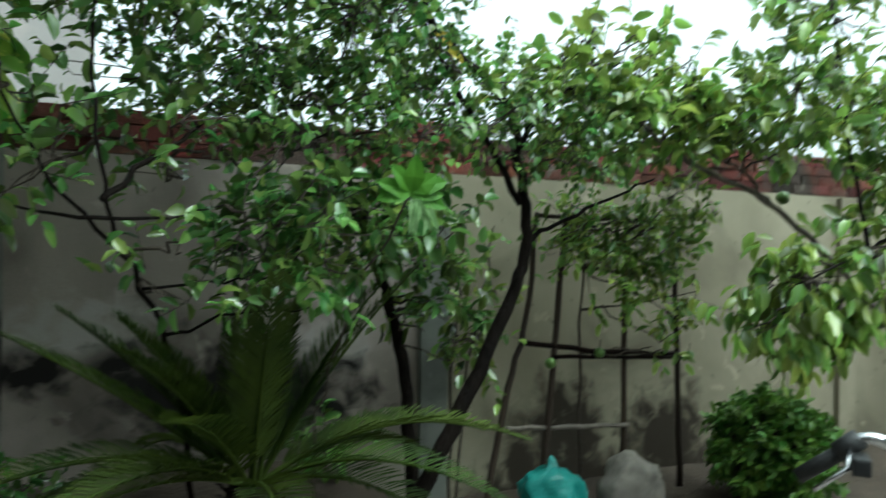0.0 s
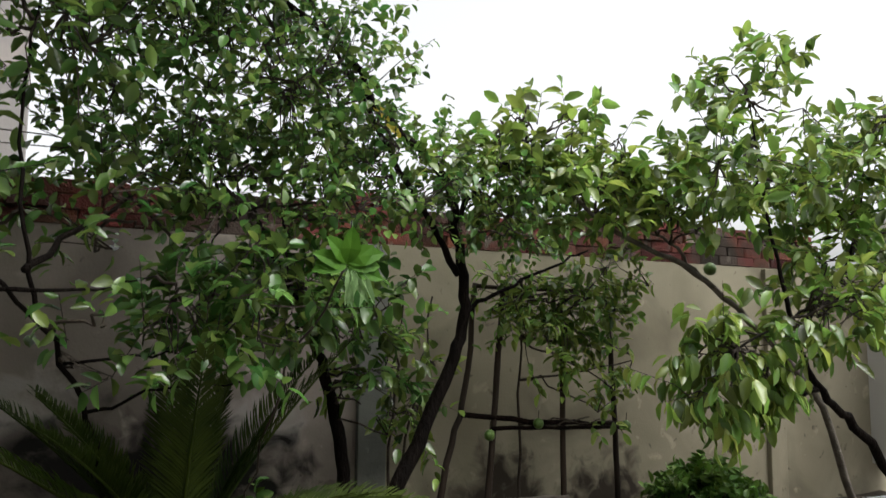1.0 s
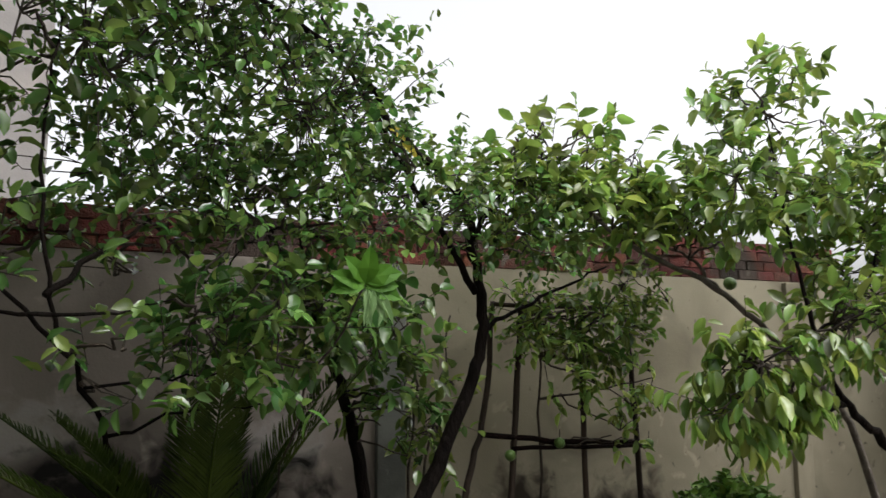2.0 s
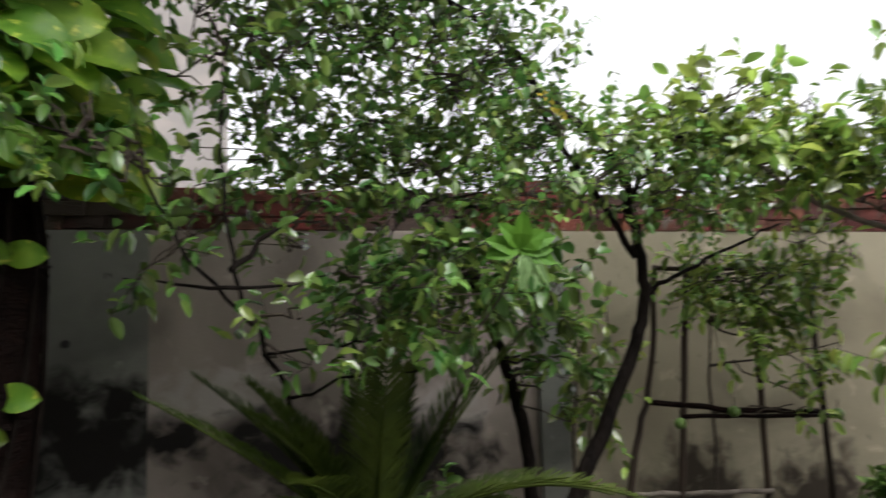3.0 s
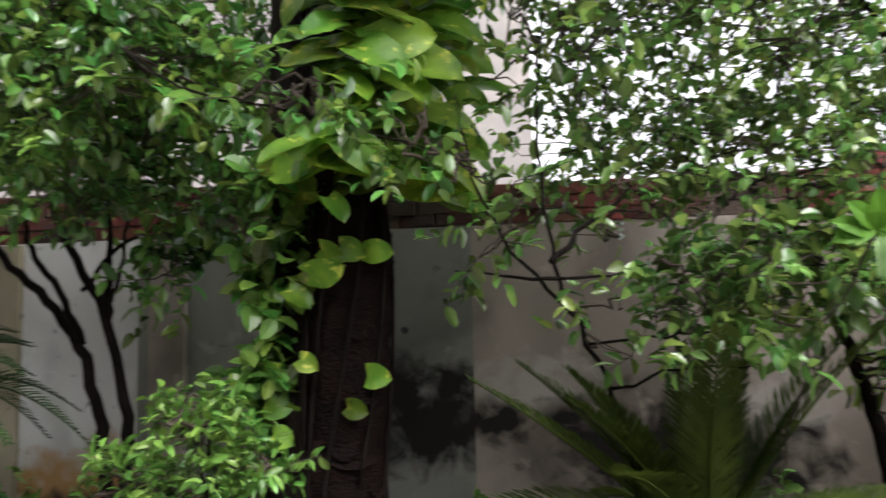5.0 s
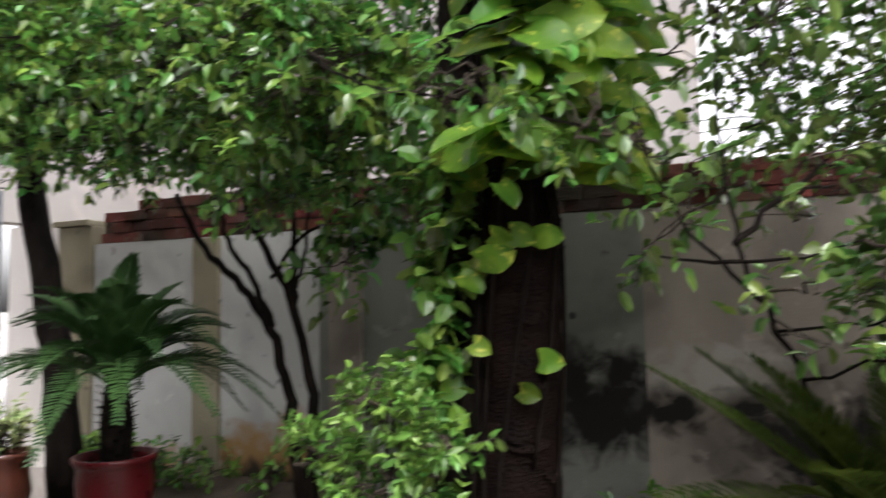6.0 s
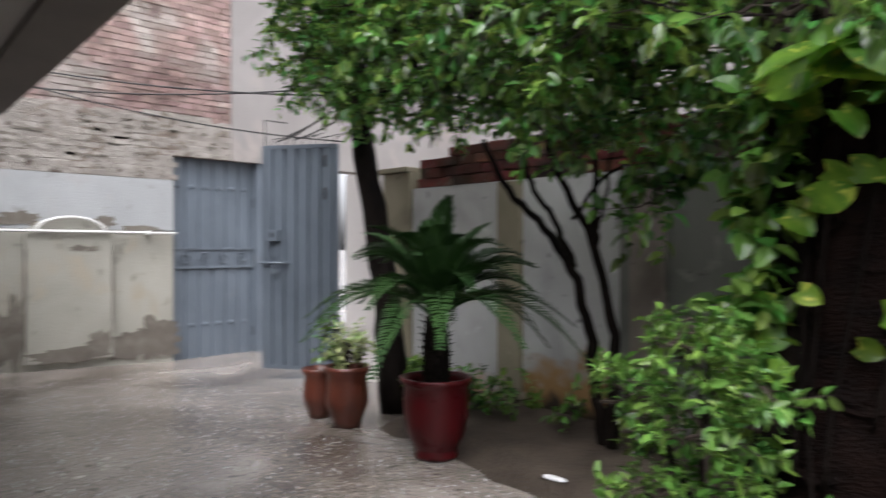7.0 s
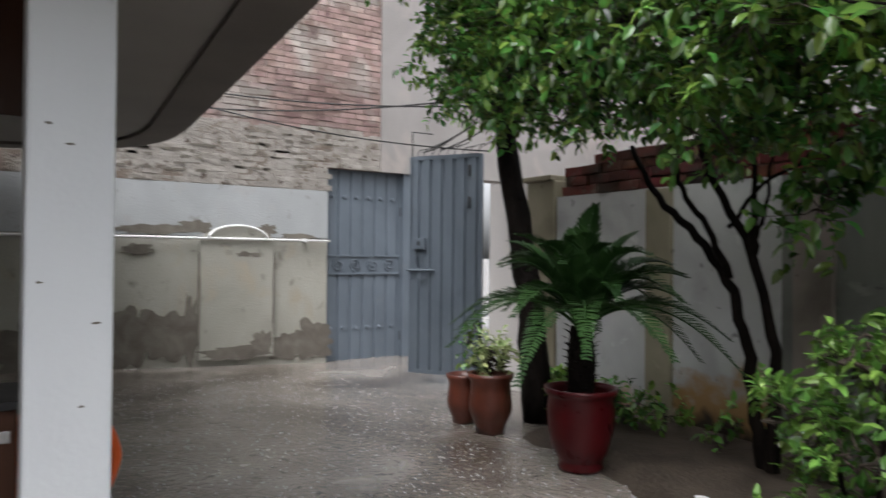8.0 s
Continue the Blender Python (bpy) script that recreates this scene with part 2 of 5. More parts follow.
M_CLAY = mat("terracotta", (0.056, 0.01344, 0.00728), (0.0924, 0.02352, 0.01232), 0.4, 6, 70, 0.25, coat=0.3, patch=[((0.0728, 0.028, 0.0168), 4, 0.58, 0.7)])
M_REDPOT = mat("red_glazed_pot", (0.0364, 0.00208, 0.00364), (0.0598, 0.00364, 0.0052), 0.3, 5, 50, 0.1, coat=0.08, spec=0.2)
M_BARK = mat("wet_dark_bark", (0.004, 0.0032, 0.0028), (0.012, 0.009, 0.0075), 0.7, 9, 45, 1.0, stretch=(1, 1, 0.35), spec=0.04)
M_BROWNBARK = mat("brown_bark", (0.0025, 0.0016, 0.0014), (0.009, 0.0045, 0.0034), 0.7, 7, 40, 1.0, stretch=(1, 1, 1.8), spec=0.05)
M_TWIG = mat("dark_twig", (0.022, 0.017, 0.013), (0.055, 0.043, 0.033), 0.7, 12, 60, 0.6, spec=0.15)
M_BAMBOO = mat("weathered_wood_pole", (0.014, 0.010, 0.008), (0.04, 0.028, 0.02), 0.65, 6, 60, 0.4, stretch=(1, 1, 0.2), spec=0.15)
M_BOUGH = mat("grey_bough", (0.07, 0.06, 0.05), (0.15, 0.13, 0.11), 0.7, 12, 60, 0.6, spec=0.15)
M_LIME = mat("lime_leaf", (0.05, 0.125, 0.03), (0.125, 0.235, 0.052), 0.22, 3, 30, 0.1, island=0.65, thin=0.45, spec=0.7)
M_GUAVA = mat("broad_citrus_leaf", (0.09, 0.175, 0.035), (0.20, 0.32, 0.065), 0.25, 2.5, 30, 0.1, island=0.6, thin=0.5, spec=0.7)
M_DENSE = mat("dense_tree_leaf", (0.04644, 0.1393, 0.03302), (0.129, 0.2941, 0.0516), 0.26, 2, 30, 0.1, island=0.7, thin=0.45, spec=0.8)
M_BUSH = mat("bright_bush_leaf", (0.054, 0.1485, 0.027), (0.135, 0.27, 0.0495), 0.3, 5, 30, 0.1, island=0.35, thin=0.3)
M_TOPIARY = mat("clipped_bush_leaf", (0.048, 0.13, 0.018), (0.12, 0.235, 0.038), 0.4, 5, 30, 0.1, island=0.35, thin=0.25)
M_POTHOS = mat("pothos_leaf", (0.042, 0.15, 0.017), (0.16, 0.30, 0.033), 0.32, 6, 25, 0.08, per_object=0.6, thin=0.45, patch=[((0.36, 0.44, 0.07), 20.0, 0.58, 0.68)], spec=0.35)
M_HAND = mat("hand_shaped_leaf", (0.028, 0.12, 0.010), (0.055, 0.18, 0.016), 0.5, 8, 30, 0.1, island=0.3, thin=0.35, spec=0.15)
M_YOUNG = mat("pale_young_leaf", (0.16, 0.28, 0.11), (0.24, 0.36, 0.16), 0.4, 8, 30, 0.1, thin=0.3)
M_CYCAD = mat("cycad_frond", (0.00816, 0.02856, 0.00816), (0.0204, 0.0578, 0.01496), 0.42, 4, 30, 0.05, island=0.3, thin=0.15, spec=0.15)
M_FROND = mat("palm_frond", (0.012, 0.028, 0.006), (0.042, 0.072, 0.011), 0.6, 4, 30, 0.05, island=0.4, thin=0.32, spec=0.12)
M_PALE = mat("pale_leaf", (0.20, 0.28, 0.10), (0.38, 0.45, 0.2), 0.45, 8, 30, 0.05, island=0.3, thin=0.3)
M_FRUIT = mat("green_citrus_fruit", (0.05, 0.10, 0.02), (0.09, 0.15, 0.035), 0.4, 10, 150, 0.3)
M_YELLOW = mat("yellow_leaf", (0.5, 0.4, 0.04), (0.6, 0.5, 0.08), 0.4, 10, 60, 0.1, thin=0.3)
M_PILLAR = mat("grey_white_paint", (0.5616, 0.576, 0.5976), (0.6048, 0.6192, 0.6336), 0.55, 1.2, 40, 0.06, patch=[((0.324, 0.3312, 0.3384), 6, 0.68, 0.74)])
M_SOFFIT = mat("grey_soffit_paint", (0.272, 0.2584, 0.2482), (0.3196, 0.306, 0.2924), 0.7, 1.2, 50, 0.1, spec=0.15)
M_TRIM = mat("brown_grey_trim", (0.1368, 0.1224, 0.1116), (0.18, 0.162, 0.1476), 0.7, 2, 50, 0.15, spec=0.15)
M_HOUSE = mat("house_wall_paint", (0.425, 0.408, 0.374), (0.493, 0.476, 0.442), 0.7, 1.2, 50, 0.1)
M_DARKWOOD = mat("dark_brown_wood", (0.03, 0.014, 0.009), (0.06, 0.026, 0.016), 0.4, 5, 50, 0.2, stretch=(1, 1, 0.2), spec=0.15)
M_ORANGE = mat("orange_plastic", (0.62, 0.10, 0.02), (0.72, 0.13, 0.03), 0.35, 5, 60, 0.03)
M_TEAL = mat("teal_plastic", (0.014, 0.12, 0.105), (0.035, 0.20, 0.175), 0.4, 12, 60, 0.3)
M_SACK = mat("grey_sack", (0.11, 0.1, 0.085), (0.2, 0.18, 0.155), 0.8, 9, 120, 0.6)
M_PAPER = mat("wet_white_litter", (0.55, 0.55, 0.54), (0.7, 0.7, 0.7), 0.5, 20, 80, 0.2)
M_WIRE = mat("black_cable", (0.02, 0.02, 0.02), (0.03, 0.03, 0.03), 0.6, 8, 60, 0.0)

# ---- the place: garden wall along y = 4.48, gate wall along x = -8.95, porch behind the camera ----
WALL_Y, GATE_X, WALL_H = 4.48, -8.95, 1.86


def setting(name, shape, material, label, category, bevel=0.0, smooth=False):
    return tagged(part(name, shape, material, None, "", smooth, bevel), label, category, kind="structure")


# ground: one sheet, finely waved where rain water lies
g = Shape()
xs = np.concatenate([np.linspace(-400, -14, 8), np.linspace(-12, 8, 60), np.linspace(10, 400, 8)])
ys = np.concatenate([np.linspace(-400, -8, 8), np.linspace(-6, 9, 45), np.linspace(11, 400, 8)])
gx, gy = np.meshgrid(xs, ys)
def sunk(x):
    """0 on the yard's level, 1 where the bed lies lower."""
    u = np.clip((x - 1.1) / 0.9, 0, 1)
    return u * u * (3 - 2 * u)


gz = np.array([0.012 * noise.noise((x * 0.7, y * 0.7, 0)) - 0.006 for x, y in zip(gx.ravel(), gy.ravel())])
nx = len(xs)
fall = np.clip((-gx.ravel() - 4.2) / 4.8, 0, 1)
gz -= 0.15 * fall * fall * (3 - 2 * fall) * np.clip((gy.ravel() - 0.6) / 3.4, 0, 1) * (gx.ravel() > -15) * (gy.ravel() < 9.2)
gz -= 0.7 * sunk(gx.ravel()) * np.clip((gy.ravel() - 2.3) / 0.8, 0, 1) * (gx.ravel() < 9.5) * (gy.ravel() < 9.2)
g.add(np.stack([gx.ravel(), gy.ravel(), gz], 1), [(j * nx + i, j * nx + i + 1, (j + 1) * nx + i + 1, (j + 1) * nx + i) for j in range(len(ys) - 1) for i in range(nx - 1)])
ground = setting("ground", g, M_CONCRETE, "wet grey-brown concrete yard with running rain water", "ground", smooth=True)

# garden bed: raised soil along the wall
bed = Shape()
bx, by = np.meshgrid(np.linspace(-4.0, 7.6, 90), np.linspace(0, 1, 14))
# Last term brings dark soil forward, standing in for tree shade as well.
edge = 3.36 + 0.06 * np.sin(bx * 2.1) + 0.04 * np.sin(bx * 5.3) + 0.03 * np.sin(bx * 17.0) - 0.25 * np.clip(bx + 1.0, 0, 2) - 0.55 * sunk(bx) - 0.42 * np.clip((bx + 3.5) / 1.1, 0, 1)
yy = edge + (WALL_Y + 0.02 - edge) * by
bz = 0.05 * np.clip(by * 7, 0, 1) + np.array([0.025 * noise.noise((x * 4, y * 4, 3)) for x, y in zip(bx.ravel(), yy.ravel())]).reshape(bx.shape) * np.clip(by * 7, 0, 1) - 0.012 * (by == 0)
bank = np.clip((yy - edge) / 0.8, 0, 1)
bz -= 0.38 * sunk(bx) * bank * bank * (3 - 2 * bank)
bed.add(np.stack([bx.ravel(), yy.ravel(), bz.ravel()], 1), [(j * 90 + i, j * 90 + i + 1, (j + 1) * 90 + i + 1, (j + 1) * 90 + i) for j in range(13) for i in range(89)])
setting("garden_bed", bed, M_SOIL, "dark wet soil bed along the foot of the garden wall", "soil", smooth=True)

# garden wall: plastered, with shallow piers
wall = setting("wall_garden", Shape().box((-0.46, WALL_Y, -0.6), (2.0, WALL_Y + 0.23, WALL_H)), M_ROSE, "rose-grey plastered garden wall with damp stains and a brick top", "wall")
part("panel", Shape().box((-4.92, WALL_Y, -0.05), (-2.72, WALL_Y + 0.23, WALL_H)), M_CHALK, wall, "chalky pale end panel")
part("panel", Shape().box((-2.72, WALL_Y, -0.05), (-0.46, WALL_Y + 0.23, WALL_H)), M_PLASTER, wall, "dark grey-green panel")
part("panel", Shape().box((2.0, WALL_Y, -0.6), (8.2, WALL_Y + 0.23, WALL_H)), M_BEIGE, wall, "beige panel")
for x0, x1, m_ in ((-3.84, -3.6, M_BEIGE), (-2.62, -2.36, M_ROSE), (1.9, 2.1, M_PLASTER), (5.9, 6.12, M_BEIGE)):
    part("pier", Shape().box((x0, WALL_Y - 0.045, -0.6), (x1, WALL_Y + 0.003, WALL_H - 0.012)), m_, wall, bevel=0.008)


def patch_shape(cx, cz, rx, rz, seed, lumps=3.0, n=56):
    """An irregular flat flake in the plane y = 0."""
    a = np.arange(n) * 2 * math.pi / n
    r = np.array([1 + 0.55 * noise.noise((math.cos(t) * lumps * 0.6, math.sin(t) * lumps * 0.6, seed)) + 0.2 * noise.noise((math.cos(t) * lumps * 2.2, math.sin(t) * lumps * 2.2, seed)) for t in a])
    p = np.stack([cx + rx * r * np.cos(a), np.zeros(n), cz + rz * r * np.sin(a)], 1)
    q = p + np.array((0, 0.012, 0))
    return Shape().add(np.concatenate([p, q]), [tuple(range(n))] + [(i, i + n, (i + 1) % n + n, (i + 1) % n) for i in range(n)])


part("fixing_hole", Shape().lathe([(0.0, -0.002), (0.02, -0.002), (0.024, 0.004), (0.0, 0.004)], 10), M_BLACK, wall, at=pose(-0.89, WALL_Y - 0.004, 1.22, 90, 0, 0))

# plaster wall by the gate that carries the open leaf
gw = setting("wall_gate_side", Shape().box((-6.0, WALL_Y + 0.03, -0.05), (-5.32, WALL_Y + 0.26, 2.06)), M_PALEPINK, "pale plastered wall beside the open gate leaf", "wall")
part("pier", Shape().box((-5.32, WALL_Y - 0.03, -0.05), (-4.93, WALL_Y + 0.25, 2.02)), M_BEIGE, gw, "weathered beige end pier", bevel=0.015)
part("cap", Shape().box((-5.36, WALL_Y - 0.06, 2.02), (-4.95, WALL_Y + 0.28, 2.07)), M_BEIGE, gw, bevel=0.01)

# gate wall: plaster below, brick above
gl = Shape()
gl.box((GATE_X - 0.25, -7.0, -0.25), (GATE_X, 3.95, 2.18))
gate_wall = setting("wall_gate", gl, M_CREAM, "cream plastered boundary wall with flaking damp base", "wall")
part("upper_wall", Shape().box((GATE_X - 0.25, -7.0, 2.18), (GATE_X + 0.004, 3.95, 5.4)).box((GATE_X - 0.25, 3.95, 2.5), (GATE_X + 0.004, 4.75, 5.4)), M_MORTAR, gate_wall, "mortar bed of the old brick wall")
part("plaster_band", Shape().box((GATE_X - 0.004, -7.0, 1.53), (GATE_X + 0.014, 3.95, 2.18)), M_WHITEWASH, gate_wall, "pale grey plaster band", bevel=0.004)
part("gate_jamb", Shape().box((GATE_X - 0.25, 5.14, -0.25), (GATE_X, 5.9, 2.5)), M_GATE, gate_wall, "blue-grey painted jamb")
# bulging niche panel
bul = Shape()
a = np.linspace(0, math.pi, 17)
prof = [(2.24, 0.0), *[(2.715 - 0.475 * math.cos(t), 1.42 + 0.25 * math.sin(t)) for t in a], (3.19, 0.0)]
outer = np.array([(0.05, y, z) for y, z in prof])
inner = np.array([(0.0, y, z) for y, z in prof])
k = len(prof)
bul.add(np.concatenate([outer, inner]), [tuple(range(k))[::-1]] + [(i, i + 1, i + 1 + k, i + k) for i in range(k - 1)])
part("niche_panel", bul, M_CREAM, gate_wall, "blocked arched niche in cream plaster", at=pose(GATE_X + 0.002, 0, 0))
arch = np.array([(GATE_X + 0.07, 2.715 - 0.37 * math.cos(t), 1.50 + 0.17 * math.sin(t)) for t in a])
for cy, cz, rx, rz, sd, m_ in ((3.72, 0.16, 0.3, 0.26, 21, M_DAMP), (3.35, 0.1, 0.28, 0.15, 22, M_DAMP), (1.85, 0.33, 0.42, 0.32, 23, M_DAMP), (1.35, 0.3, 0.4, 0.33, 24, M_DAMP), (0.6, 0.25, 0.6, 0.3, 25, M_DAMP),
                               (2.15, 0.35, 0.1, 0.4, 26, M_DAMP), (1.75, 1.60, 0.42, 0.06, 27, M_DAMP), (2.2, 1.64, 0.2, 0.08, 28, M_DAMP), (3.1, 1.62, 0.13, 0.08, 29, M_DAMP), (3.55, 1.55, 0.25, 0.035, 30, M_DAMP), (1.55, 1.36, 0.16, 0.07, 31, M_DAMP), (-0.6, 0.2, 0.7, 0.25, 32, M_DAMP), (0.9, 1.5, 0.3, 0.08, 33, M_DAMP)):
    part("damp_patch", patch_shape(0, 0, rx, rz, sd, 4.0), m_, gate_wall, at=pose(GATE_X + 0.017 + 0.0006 * (sd - 20), cy, cz, 0, 0, 90))
# First two are thin dark lines drawn along the niche's sides as outline.
for cy, cz, rx, rz, sd in ((2.245, 0.75, 0.014, 0.62, 45), (3.185, 0.85, 0.01, 0.5, 46), (2.72, 0.07, 0.42, 0.09, 41), (3.05, 0.17, 0.13, 0.15, 42), (2.8, 1.31, 0.1, 0.03, 43), (2.95, 1.30, 0.06, 0.03, 44)):
    part("damp_patch", patch_shape(0, 0, rx, rz, sd, 4.0), M_DAMP, gate_wall, at=pose(GATE_X + 0.0535 + 0.0006 * (sd - 40), cy, cz, 0, 0, 90))

# neighbour's house behind the walls
nb = thing("neighbour_house", pose(-6, 9, 0), "pale pink rendered neighbouring house behind the garden wall", "house")
part("wall", Shape().box((-12, 9.0, -0.1), (-0.25, 9.3, 5.9), Matrix.Translation((6, -9, 0))), M_PINK, nb)
part("corner_wall", Shape().box((GATE_X - 0.3, 4.75, 2.5), (GATE_X + 0.03, 9.0, 5.6), Matrix.Translation((6, -9, 0))), M_PINK, nb)

# porch: slab with rounded corner, trim, pillar, house wall
SLAB_Z, END_X = 2.4, -8.85
RIM = [(-1.7, 1.15), (-2.84, 1.24), (-5.0, 1.41), (-6.5, 1.52), (-7.0, 1.52), (-7.4, 1.46), (-7.75, 1.34), (-8.05, 1.16), (-8.35, 0.88), (-8.6, 0.5), (-8.74, 0.1), (-8.8, -0.4), (-8.8, -3.0)]
def slab_outline(off):
    q = np.array(RIM)
    w = np.gradient(q, axis=0)
    w /= np.linalg.norm(w, axis=1)[:, None]
    q = q + off * np.stack([-w[:, 1], w[:, 0]], 1)
    return [*[tuple(v) for v in q], (-1.7, -3.0)]
def extrude(outline, z0, z1):
    n = len(outline)
    p = np.array([(x, y, z) for z in (z0, z1) for x, y in outline])
    return Shape().add(p, [tuple(range(n)), tuple(range(n, 2 * n))[::-1]] + [(i, i + n, (i + 1) % n + n, (i + 1) % n) for i in range(n)])
porch = setting("ceiling_porch", extrude(slab_outline(0.0), SLAB_Z + 0.03, SLAB_Z + 0.2), M_SOFFIT, "grey painted concrete porch slab with a rounded corner", "ceiling")
# dropped brown border under the slab's rim
o, i_ = slab_outline(0.0)[:-1], slab_outline(0.3)[:-1]
rim = Shape()
n_ = len(o)
p = np.array([(x, y, z) for z in (SLAB_Z, SLAB_Z + 0.032) for line in (o, i_) for x, y in line])
rim.add(p, [(i, i + 1, n_ + i + 1, n_ + i) for i in range(n_ - 1)] + [(n_ + i, n_ + i + 1, 3 * n_ + i + 1, 3 * n_ + i) for i in range(n_ - 1)] + [(i, 2 * n_ + i, 2 * n_ + i + 1, i + 1) for i in range(n_ - 1)])
part("border", rim, M_TRIM, porch, "brown-grey painted rim")
pil = setting("pillar", Shape().box((-2.72, 0.14, -0.02), (-2.48, 0.39, SLAB_Z + 0.04)), M_PILLAR, "white painted square porch pillar with small scuffs", "pillar", bevel=0.012)
for sy, sz, sw in ((0.20, 1.70, 0.012), (0.26, 1.64, 0.014), (0.34, 1.08, 0.014), (0.18, 1.21, 0.01), (0.3, 0.82, 0.008)):
    part("scuff", patch_shape(0, 0, sw, 0.004, sy * 50, 2.0, 16), M_DAMP, pil, at=pose(-2.4785, sy, sz, 0, 0, 90))
hw = setting("wall_house", Shape().box((END_X, -3.2, -0.05), (7.5, -3.0, 5.5)).box((7.5, -3.2, -0.05), (7.7, 4.48, 2.4)), M_HOUSE, "painted house wall behind the porch", "wall")

# ---- plants ----
def crown_into(leaf, wood, blobs, L, W, per_twig=7, twig=0.22, nodes=(), lift=0.3, shell=0.45, limbs=8, curl=0.2):
    """Fills blobs (centre, radii, count of twigs, and how far its leaves hang) with leafy twigs; limbs run from nodes into each blob."""
    for centre, radii, count, *hang in blobs:
        centre, radii = np.array(centre, float), np.array(radii, float)
        u = rng.normal(size=(count, 3))
        u /= np.linalg.norm(u, axis=1)[:, None]
        r = rng.random(count) ** shell
        bumps = np.array([1 + 0.28 * noise.noise(Vector(q) * 2.3 + Vector(centre)) for q in u])
        at = centre + u * (r * bumps)[:, None] * radii
        way = u * 0.6 + rng.normal(0, 0.5, (count, 3)) + np.array((0, 0, lift))
        way /= np.linalg.norm(way, axis=1)[:, None]
        lens = twig * rng.uniform(0.6, 1.3, count)
        for s in range(per_twig):
            f = (s + 0.6) / per_twig
            base = at + way * (lens * f)[:, None]
            out = rng.normal(size=(count, 3))
            out -= way * (out * way).sum(1)[:, None] * 0.85
            out /= np.linalg.norm(out, axis=1)[:, None]
            d = out + way * 0.55 + np.array((0, 0, -0.15 - sum(hang)))
            up = np.array((0, 0, 1.0)) + rng.normal(0, 0.45, (count, 3))
            size = L * rng.uniform(0.65, 1.25, count)
            leaf.leaves(base, d, up, size, size * W, droop=curl)
        if len(nodes):
            pts = np.array(nodes, float)
            hubs = centre + rng.normal(0, 0.42, (limbs, 3)) * radii
            for h in hubs:
                n0 = pts[np.argmin(np.linalg.norm(pts - h, axis=1) + rng.uniform(0, 0.2, len(pts)))]
                wood.tube(wander([n0, (n0 + h) / 2 + rng.normal(0, 0.05, 3), h], 4, 0.012), np.linspace(0.009, 0.004, 9), 5)
            near = np.argmin(np.linalg.norm(at[:, None] - hubs[None], axis=2), axis=1)
            for q in range(0, count, 2):
                h = hubs[near[q]]
                wood.tube([h, (h + at[q]) / 2 + rng.normal(0, 0.02, 3), at[q], at[q] + way[q] * lens[q]], [0.005, 0.004, 0.003, 0.0015], 3)


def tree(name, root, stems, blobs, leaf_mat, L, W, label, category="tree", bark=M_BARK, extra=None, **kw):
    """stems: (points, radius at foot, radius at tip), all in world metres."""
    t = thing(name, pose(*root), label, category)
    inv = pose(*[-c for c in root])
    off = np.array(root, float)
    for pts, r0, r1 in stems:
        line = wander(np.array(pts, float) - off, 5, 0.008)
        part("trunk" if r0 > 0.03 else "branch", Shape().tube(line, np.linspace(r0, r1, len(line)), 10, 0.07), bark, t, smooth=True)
    nodes = np.concatenate([wander(np.array(p, float) - off, 3, 0)[2:] for p, _, _ in stems])
    leaf, wood = Shape(), Shape()
    crown_into(leaf, wood, [(np.array(c) - off, *rest) for c, *rest in blobs], L, W, nodes=nodes, **kw)
    cr = part("crown", leaf, leaf_mat, t, smooth=True)
    tagged(part("twigwork", wood, M_TWIG, cr, "thin grey-brown twigs"), kind="stuff")
    return t


# lime tree with the leaning dark trunk
lime = tree("lime_tree", (1.55, 3.76, -0.2), [
    ([(1.5, 3.76, -0.25), (1.62, 3.75, 0.0), (1.84, 3.7, 0.46), (2.0, 3.7, 0.72), (2.17, 3.7, 1.09), (2.27, 3.7, 1.38), (2.23, 3.68, 1.67), (2.13, 3.62, 1.95)], 0.052, 0.026),
    ([(2.25, 3.7, 1.4), (2.42, 3.68, 1.5), (2.82, 3.66, 1.68), (3.1, 3.6, 1.8)], 0.016, 0.006),
    ([(2.2, 3.68, 1.62), (1.9, 3.6, 2.0), (1.55, 3.5, 2.45), (1.2, 3.5, 3.0)], 0.022, 0.008),
    ([(2.13, 3.62, 1.9), (2.3, 3.55, 2.2), (2.75, 3.5, 2.45)], 0.018, 0.006),
    ([(2.15, 3.62, 1.95), (1.93, 3.4, 2.19), (1.53, 3.38, 2.41), (1.4, 3.38, 2.71), (1.13, 3.38, 2.86), (0.7, 3.4, 3.05)], 0.026, 0.012),
    ([(1.2, 3.6, 1.62), (1.1, 3.45, 1.85), (1.02, 3.4, 1.92), (0.82, 3.4, 1.8), (0.7, 3.4, 1.56)], 0.007, 0.003)],
    # The blob at z 3.75 lies out of view, added to shade the wall.
    [((0.7, 3.45, 2.5), (0.8, 0.48, 0.52), 270), ((1.2, 3.45, 2.45), (0.55, 0.42, 0.5), 190), ((0.45, 3.6, 2.1), (0.7, 0.25, 0.22), 70), ((0.5, 3.4, 3.1), (0.82, 0.48, 0.45), 190), ((0.3, 3.45, 3.75), (0.9, 0.6, 0.45), 200), ((1.7, 3.5, 2.1), (0.5, 0.35, 0.26), 130), ((1.0, 3.3, 1.92), (0.75, 0.3, 0.24), 130), ((2.35, 3.5, 1.98), (0.4, 0.3, 0.25), 90)],
    M_LIME, 0.06, 0.6, "lime tree with a leaning dark wet trunk and small glossy leaves")
